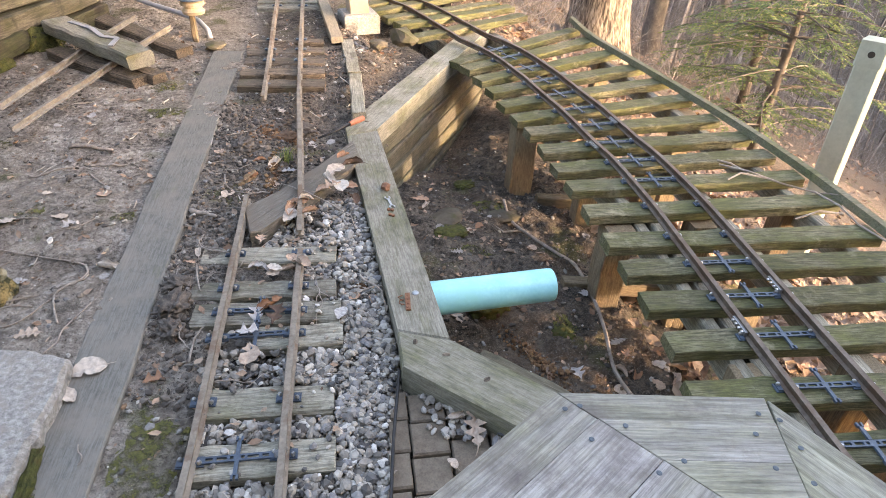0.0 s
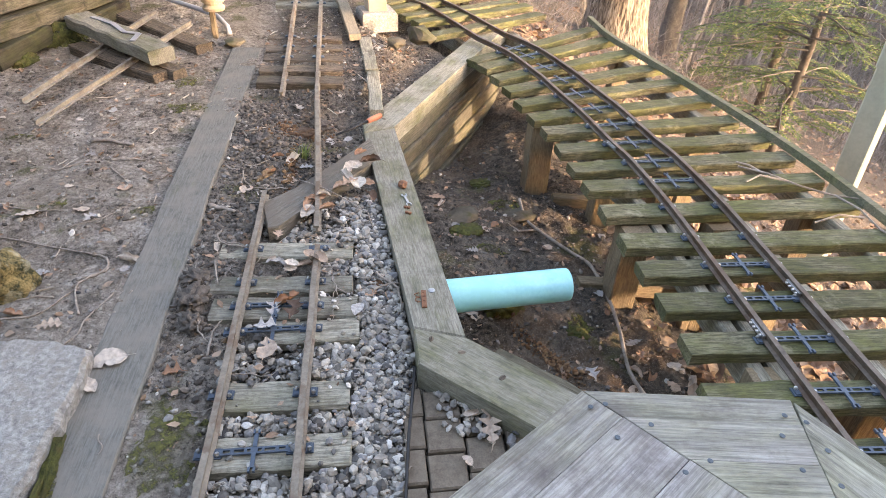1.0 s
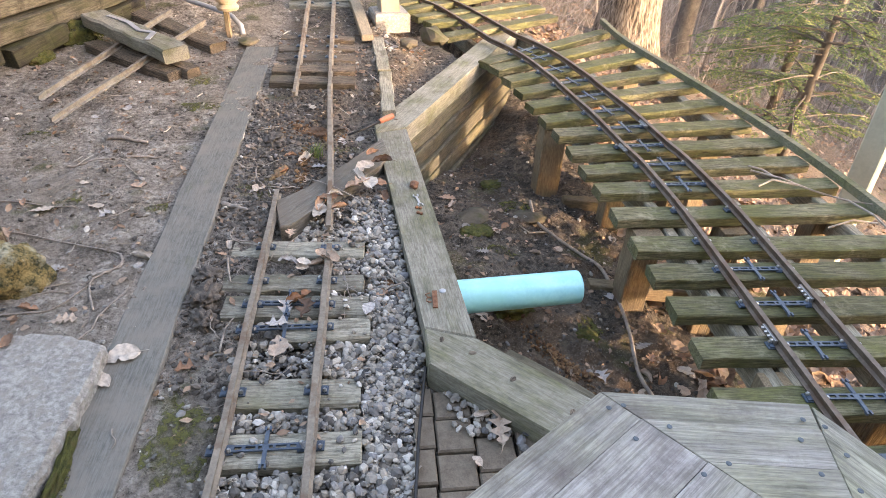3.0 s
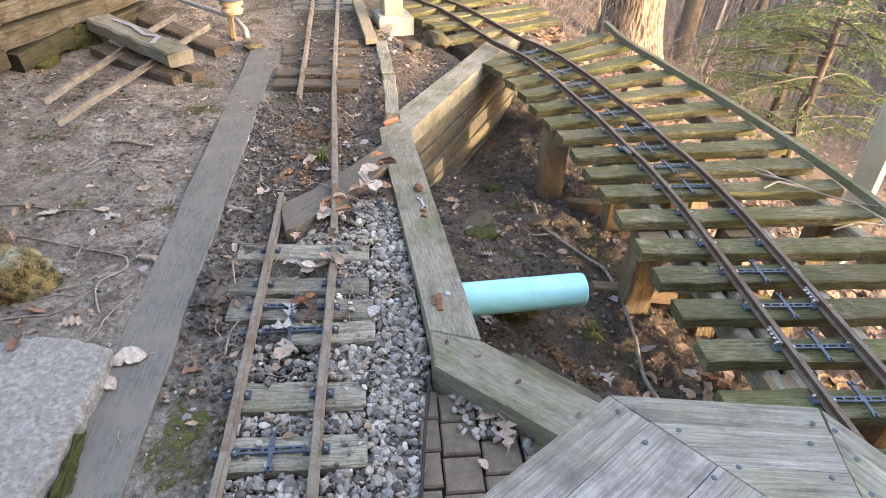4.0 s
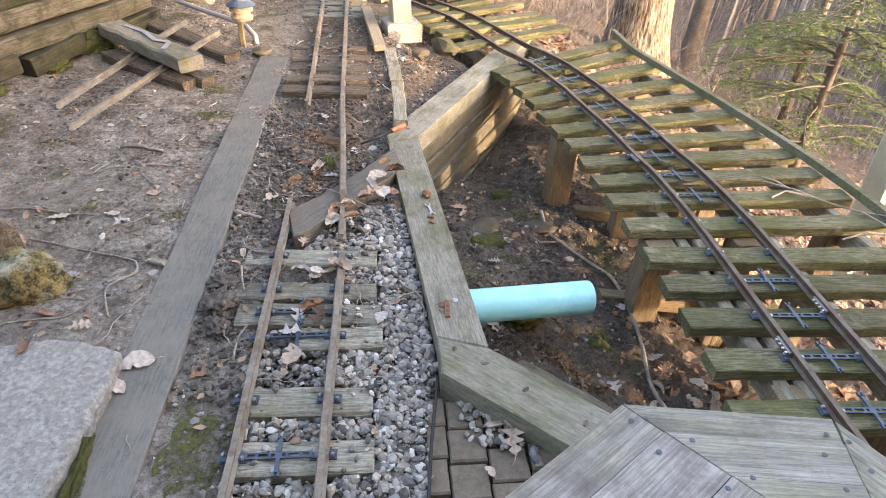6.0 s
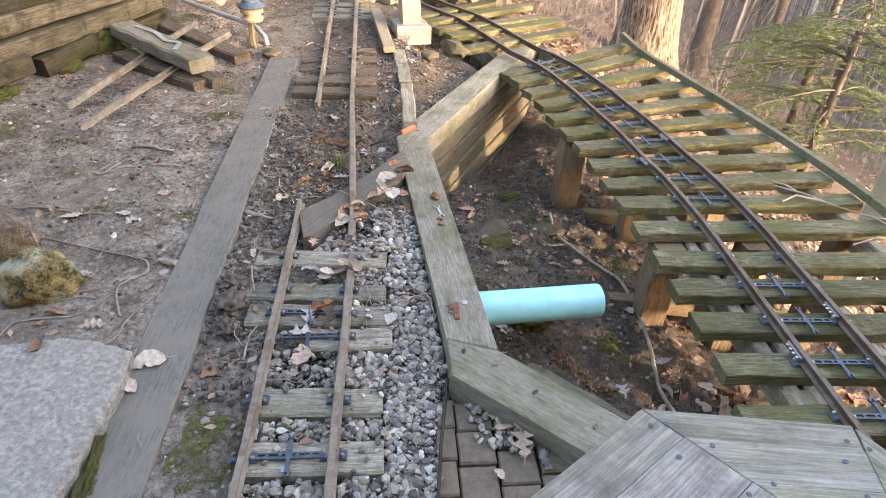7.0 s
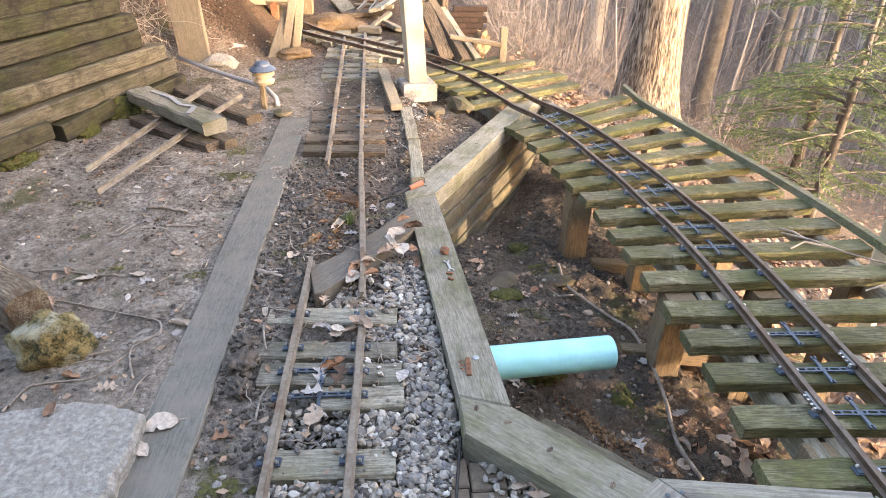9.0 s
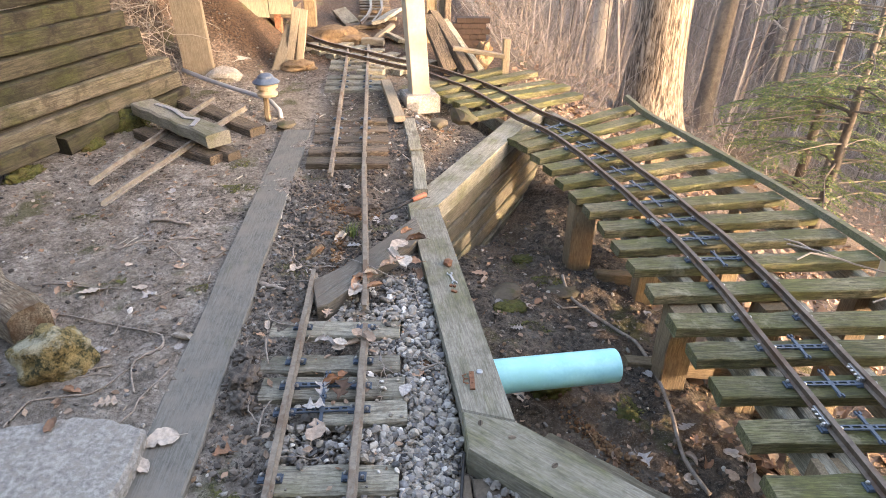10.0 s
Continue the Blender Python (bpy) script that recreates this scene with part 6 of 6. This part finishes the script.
# ---- woods ----
def tree_trunk(name, x, y, r, height, lean, seed, limbs=0, label=""):
    rnd = random.Random(seed)
    zb = ground_z(x, y) - 0.15
    t = thing(name, None, label, "tree", group="bare trees", m=pose(x, y, zb))
    n, sides = 26, 28
    vs, fs = [], []
    for i in range(n + 1):
        q = i / n
        hgt = height * q ** 1.3
        rr = r * (1 - 0.45 * q) * (1 + 0.55 * math.exp(-hgt / (r * 1.3)))
        cx, cy = lean[0] * hgt, lean[1] * hgt
        for k in range(sides):
            a = 2 * math.pi * k / sides
            rough = 1 + 0.05 * noise.noise(Vector((math.cos(a) * 4, math.sin(a) * 4, hgt * 0.6 + seed))) + 0.05 * noise.noise(Vector((math.cos(a) * 11, math.sin(a) * 11, hgt * 0.8 + seed)))
            vs.append((cx + rr * rough * math.cos(a), cy + rr * rough * math.sin(a), hgt))
    for i in range(n):
        for k in range(sides):
            a, c = i * sides + k, i * sides + (k + 1) % sides
            fs.append((a, c, c + sides, a + sides))
    part("trunk", mesh_of("trunk", vs, fs, M_BARK if r > 0.3 else M_BARK_LIT if seed == 2 else M_BARK_THIN, True), t)
    if limbs:
        h = Heap()
        for k in range(limbs):
            q = rnd.uniform(0.25, 1.0)
            hgt = height * q
            a = rnd.uniform(0, 6.28)
            d = Vector((math.cos(a), math.sin(a), rnd.uniform(0.2, 1.2))).normalized()
            p = Vector((lean[0] * hgt, lean[1] * hgt, hgt))
            pts = twig(h, p, d, rnd.uniform(0.8, 2.4), r * 0.22, 0.25, rnd)
            for j in range(4):
                twig(h, pts[rnd.randrange(2, 7)], (d + Vector((rnd.uniform(-1, 1), rnd.uniform(-1, 1), rnd.uniform(-0.3, 1)))).normalized(), rnd.uniform(0.4, 1.0), r * 0.08, 0.3, rnd, 5, 4)
        part("crown", h.mesh("crown", M_TWIG), t)
    return t


tree_trunk("large_tree", 3.27, 7.75, 0.335, 11, (0.0, 0.0), 1, 6, "thick tree trunk with furrowed bark, lit by the sun")
tree_trunk("bare_tree", 3.74, 11.8, 0.165, 9, (0.02, 0.0), 2, 8, "slim bare tree trunk in the winter wood")
for k, (x, y, r, lx) in enumerate([(4.85, 9.5, 0.15, 0.03), (6.3, 10.2, 0.09, 0.05), (7.6, 12.5, 0.11, 0.0), (5.6, 13.0, 0.09, 0.02), (8.8, 11.5, 0.10, 0.08), (2.9, 14.5, 0.09, -0.02), (6.3, 8.4, 0.05, 0.1), (9.6, 15.5, 0.12, 0.03)]):
    tree_trunk("bare_tree", x, y, r, 8, (lx, 0.01), 5 + k, 8, "slim bare tree trunk in the winter wood")
far = Heap()
rf = random.Random(77)
for k in range(260):
    x, y = rf.uniform(2.2, 34), rf.uniform(11, 46)
    if y < 14 and x < 8:
        continue
    z = ground_z(x, y) - 0.2
    r = rf.uniform(0.04, 0.18)
    lx = rf.uniform(-0.06, 0.09)
    L = rf.uniform(6, 14)
    far.add(*tube([(x + lx * q * L, y, z + q * L) for q in (0, 0.3, 0.6, 1)], [r, r * 0.85, r * 0.65, r * 0.3], 7, False))
    for j in range(6):
        q = rf.uniform(0.15, 0.8)
        twig(far, Vector((x + lx * q * L, y, z + q * L)), Vector((rf.uniform(-1, 1), rf.uniform(-1, 1), rf.uniform(0.1, 1))).normalized(), rf.uniform(0.8, 2.5), r * 0.25, 0.25, rf, 4, 3)
thing("far_woods", far.mesh("far_woods", M_BRUSH), "grey-brown bare winter woods on the far slope", "woods", kind="stuff")
brush = Heap()
for k in range(7000):
    if k < 420:
        x, y = rf.uniform(1.2, 2.9), rf.uniform(6.2, 10)
    else:
        x, y = rf.uniform(2.0, 16), rf.uniform(7.5, 24)
    if x < edge_x(y) + 0.25 or (x < 3.2 and y < 5.2) or (y < 5.0 and x < 4.5):
        continue
    if k < 200:
        x, y = rf.uniform(1.0, 2.2), rf.uniform(6.3, 8.6)
    L = rf.uniform(0.3, 1.0) * (0.6 if y < 8 else 1.0) * rf.choice((0.7, 1.0, 1.0, 2.2))
    r = rf.uniform(0.0012, 0.0035) * (1 + y * 0.05)
    pts = twig(brush, Vector((x, y, ground_z(x, y) - 0.05)), Vector((rf.uniform(-1.0, 1.0), rf.uniform(-0.6, 0.6), 1)).normalized(), L, r, 0.3, rf, 6, 3)
    for j in range(3):
        twig(brush, pts[rf.randrange(1, 5)], Vector((rf.uniform(-1, 1), rf.uniform(-1, 1), rf.uniform(0, 1))).normalized(), L * rf.uniform(0.25, 0.6), r * 0.6, 0.25, rf, 3, 3)
for k in range(150):
    x, y = rf.uniform(1.6, 13), rf.uniform(9.0, 19)
    p0, lx, ly, L = Vector((x, y, ground_z(x, y) - 0.1)), rf.uniform(-0.12, 0.14), rf.uniform(-0.1, 0.1), rf.uniform(2.5, 6)
    pts = twig(brush, p0, Vector((lx, ly, 1)).normalized(), L, rf.uniform(0.008, 0.024), 0.05, rf, 8, 5)
    for j in range(9):
        twig(brush, pts[rf.randrange(2, 8)], Vector((rf.uniform(-1, 1), rf.uniform(-1, 1), rf.uniform(0, 1.2))).normalized(), rf.uniform(0.4, 1.4), 0.005, 0.22, rf, 5, 3)
thing("brush", brush.mesh("brush", M_BRUSH), "dense bare brush and vines at the wood edge", "brush", kind="stuff")


def hemlock(x, y, base_r, height, seed, limbs, z_off=0.0):
    rnd = random.Random(seed)
    zb = ground_z(x, y) - 0.1 + z_off
    t = thing("hemlock_tree", None, "evergreen hemlock with drooping feathery sunlit branches", "tree", group="hemlocks", m=pose(x, y, zb))
    vs, fs = tube([(0, 0, 0), (0.03, 0.02, height * 0.4), (0.0, 0.05, height)], [base_r, base_r * 0.7, base_r * 0.15], 12)
    part("trunk", mesh_of("trunk", vs, fs, M_BARK_THIN, True), t)
    wood_h, green = Heap(), Heap()
    for k in range(limbs):
        q = rnd.uniform(0.12, 0.97)
        a = rnd.uniform(0, 6.28)
        reach = (0.5 + 0.85 * (1 - q)) * rnd.uniform(0.75, 1.15)
        p = Vector((0, 0, height * q))
        d = Vector((math.cos(a), math.sin(a), 0.15))
        pts, rad = [p.copy()], [0.010 * (1 - 0.5 * q)]
        nseg = 9
        for i in range(nseg):
            d = (d + Vector((rnd.uniform(-0.12, 0.12), rnd.uniform(-0.12, 0.12), -0.055))).normalized()
            p = p + d * reach / nseg
            pts.append(p.copy())
            rad.append(rad[0] * (1 - 0.9 * (i + 1) / nseg) + 0.0015)
        wood_h.add(*tube(pts, rad, 5, False))
        for i in range(2, nseg + 1):
            for s in (-1, 1):
                if rnd.random() < 0.18:
                    continue
                dd = (pts[i] - pts[i - 1]).normalized()
                side = dd.cross(Vector((0, 0, 1))).normalized() * s
                L = reach * rnd.uniform(0.12, 0.26) * (1.15 - 0.5 * i / nseg) + 0.05
                td = (side + dd * 0.7 + Vector((0, 0, rnd.uniform(-0.35, 0.05)))).normalized()
                tp = pts[i] - dd * rnd.uniform(0, 0.08)
                nn = max(10, int(L / 0.008))
                wood_h.add(*tube([tp, tp + td * L], [0.0022, 0.001], 3, False))
                for j in range(nn):
                    o = tp + td * L * (j + 0.5) / nn + Vector((0, 0, -0.10 * L * (j / nn) ** 2))
                    wdt = 0.052 * (1 - 0.5 * j / nn)
                    for s2 in (-1, 1):
                        lat = (td.cross(Vector((0, 0, 1))).normalized() * s2 + td * 0.55 + Vector((rnd.uniform(-0.3, 0.3), rnd.uniform(-0.3, 0.3), rnd.uniform(-0.35, 0.2)))).normalized()
                        e = o + lat * wdt * rnd.uniform(0.6, 1.2)
                        pr = lat.cross(Vector((rnd.uniform(-0.4, 0.4), rnd.uniform(-0.4, 0.4), 1))).normalized() * 0.0065
                        mdl = o.lerp(e, 0.5)
                        green.add([o, mdl + pr, e, mdl - pr], [(0, 1, 2, 3)])
    part("branchwork", wood_h.mesh("branchwork", M_BARK_THIN), t)
    part("foliage", green.mesh("foliage", M_NEEDLE), t)


hemlock(4.15, 5.35, 0.05, 3.3, 3, 58)
hemlock(5.7, 8.0, 0.07, 4.8, 5, 72)

# ---- unseen porch deck on the cream post, added above the far yard to cut skylight ----
deck = thing("porch_deck", None, "unseen boarded porch deck on a cream post, added to shade the far yard", "deck", kind="structure")
for k in range(17):
    part("deck_board", board_mesh("deck_board", 5.2, 0.245, 0.06, W_POST, 800 + k, 2, 0.002, 0.004), deck, pose(-2.15, 3.30 + 0.25 * k, 2.80))

# ---- behind and beside the camera: a raised wall and trees, unseen, added to block sun ----
hw = thing("house_wall", None, "plain tan boarded wall on posts, unseen, added to keep sun off the yard", "wall", kind="structure")
# end and lower edge of the added wall set where its shadow stops
SHADE_WALL_Y, SHADE_WALL_Z = 0.08, 0.02
for k in range(17):
    part("siding_board", board_mesh("siding_board", 9.0, 0.21, 0.03, W_PALE, 700 + k, 2, 0.002, 0.004), hw, pose(4.2, SHADE_WALL_Y - 4.52, SHADE_WALL_Z + 0.11 + 0.2 * k, 0, 0, 90) @ pose(0, 0, 0, -84, 0, 0))
part("corner_board", board_mesh("corner_board", 3.5, 0.12, 0.20, W_PALE, 730, 3), hw, pose(4.3, SHADE_WALL_Y - 0.02, SHADE_WALL_Z + 1.75, 0, 90, 0))
for y in (-1.6, -4.4, -7.2):
    part("support_post", board_mesh("support_post", SHADE_WALL_Z + 2.0, 0.14, 0.14, W_PALE, 740, 2), hw, pose(4.2, y, (SHADE_WALL_Z - 2.0) / 2, 0, 90, 0))
for k in range(26):
    part("siding_board", board_mesh("siding_board", 9.0, 0.21, 0.03, W_PALE, 760 + k, 2, 0.002, 0.004), hw, pose(-0.3, -1.7, -0.3 + 0.2 * k, 0, 0, 0) @ pose(0, 0, 0, 84, 0, 0))
# trunks and hemlocks out of view, added to break up the low sun
for k, (x, y, r) in enumerate([(8.0, -2.2, 0.16), (9.5, -1.6, 0.14), (11, -3.6, 0.2), (9.0, 2.2, 0.10), (14, -2.5, 0.2)]):
    tree_trunk("bare_tree", x, y, r, 9, (0.01, 0.0), 40 + k, 8, "slim bare tree trunk in the winter wood")
for x, y, r, h, seed in ((6.2, -2.7, 0.06, 4.6, 11), (7.0, -2.1, 0.06, 4.6, 12), (8.6, -2.6, 0.07, 6.0, 13)):
    hemlock(x, y, r, h, seed, 46)
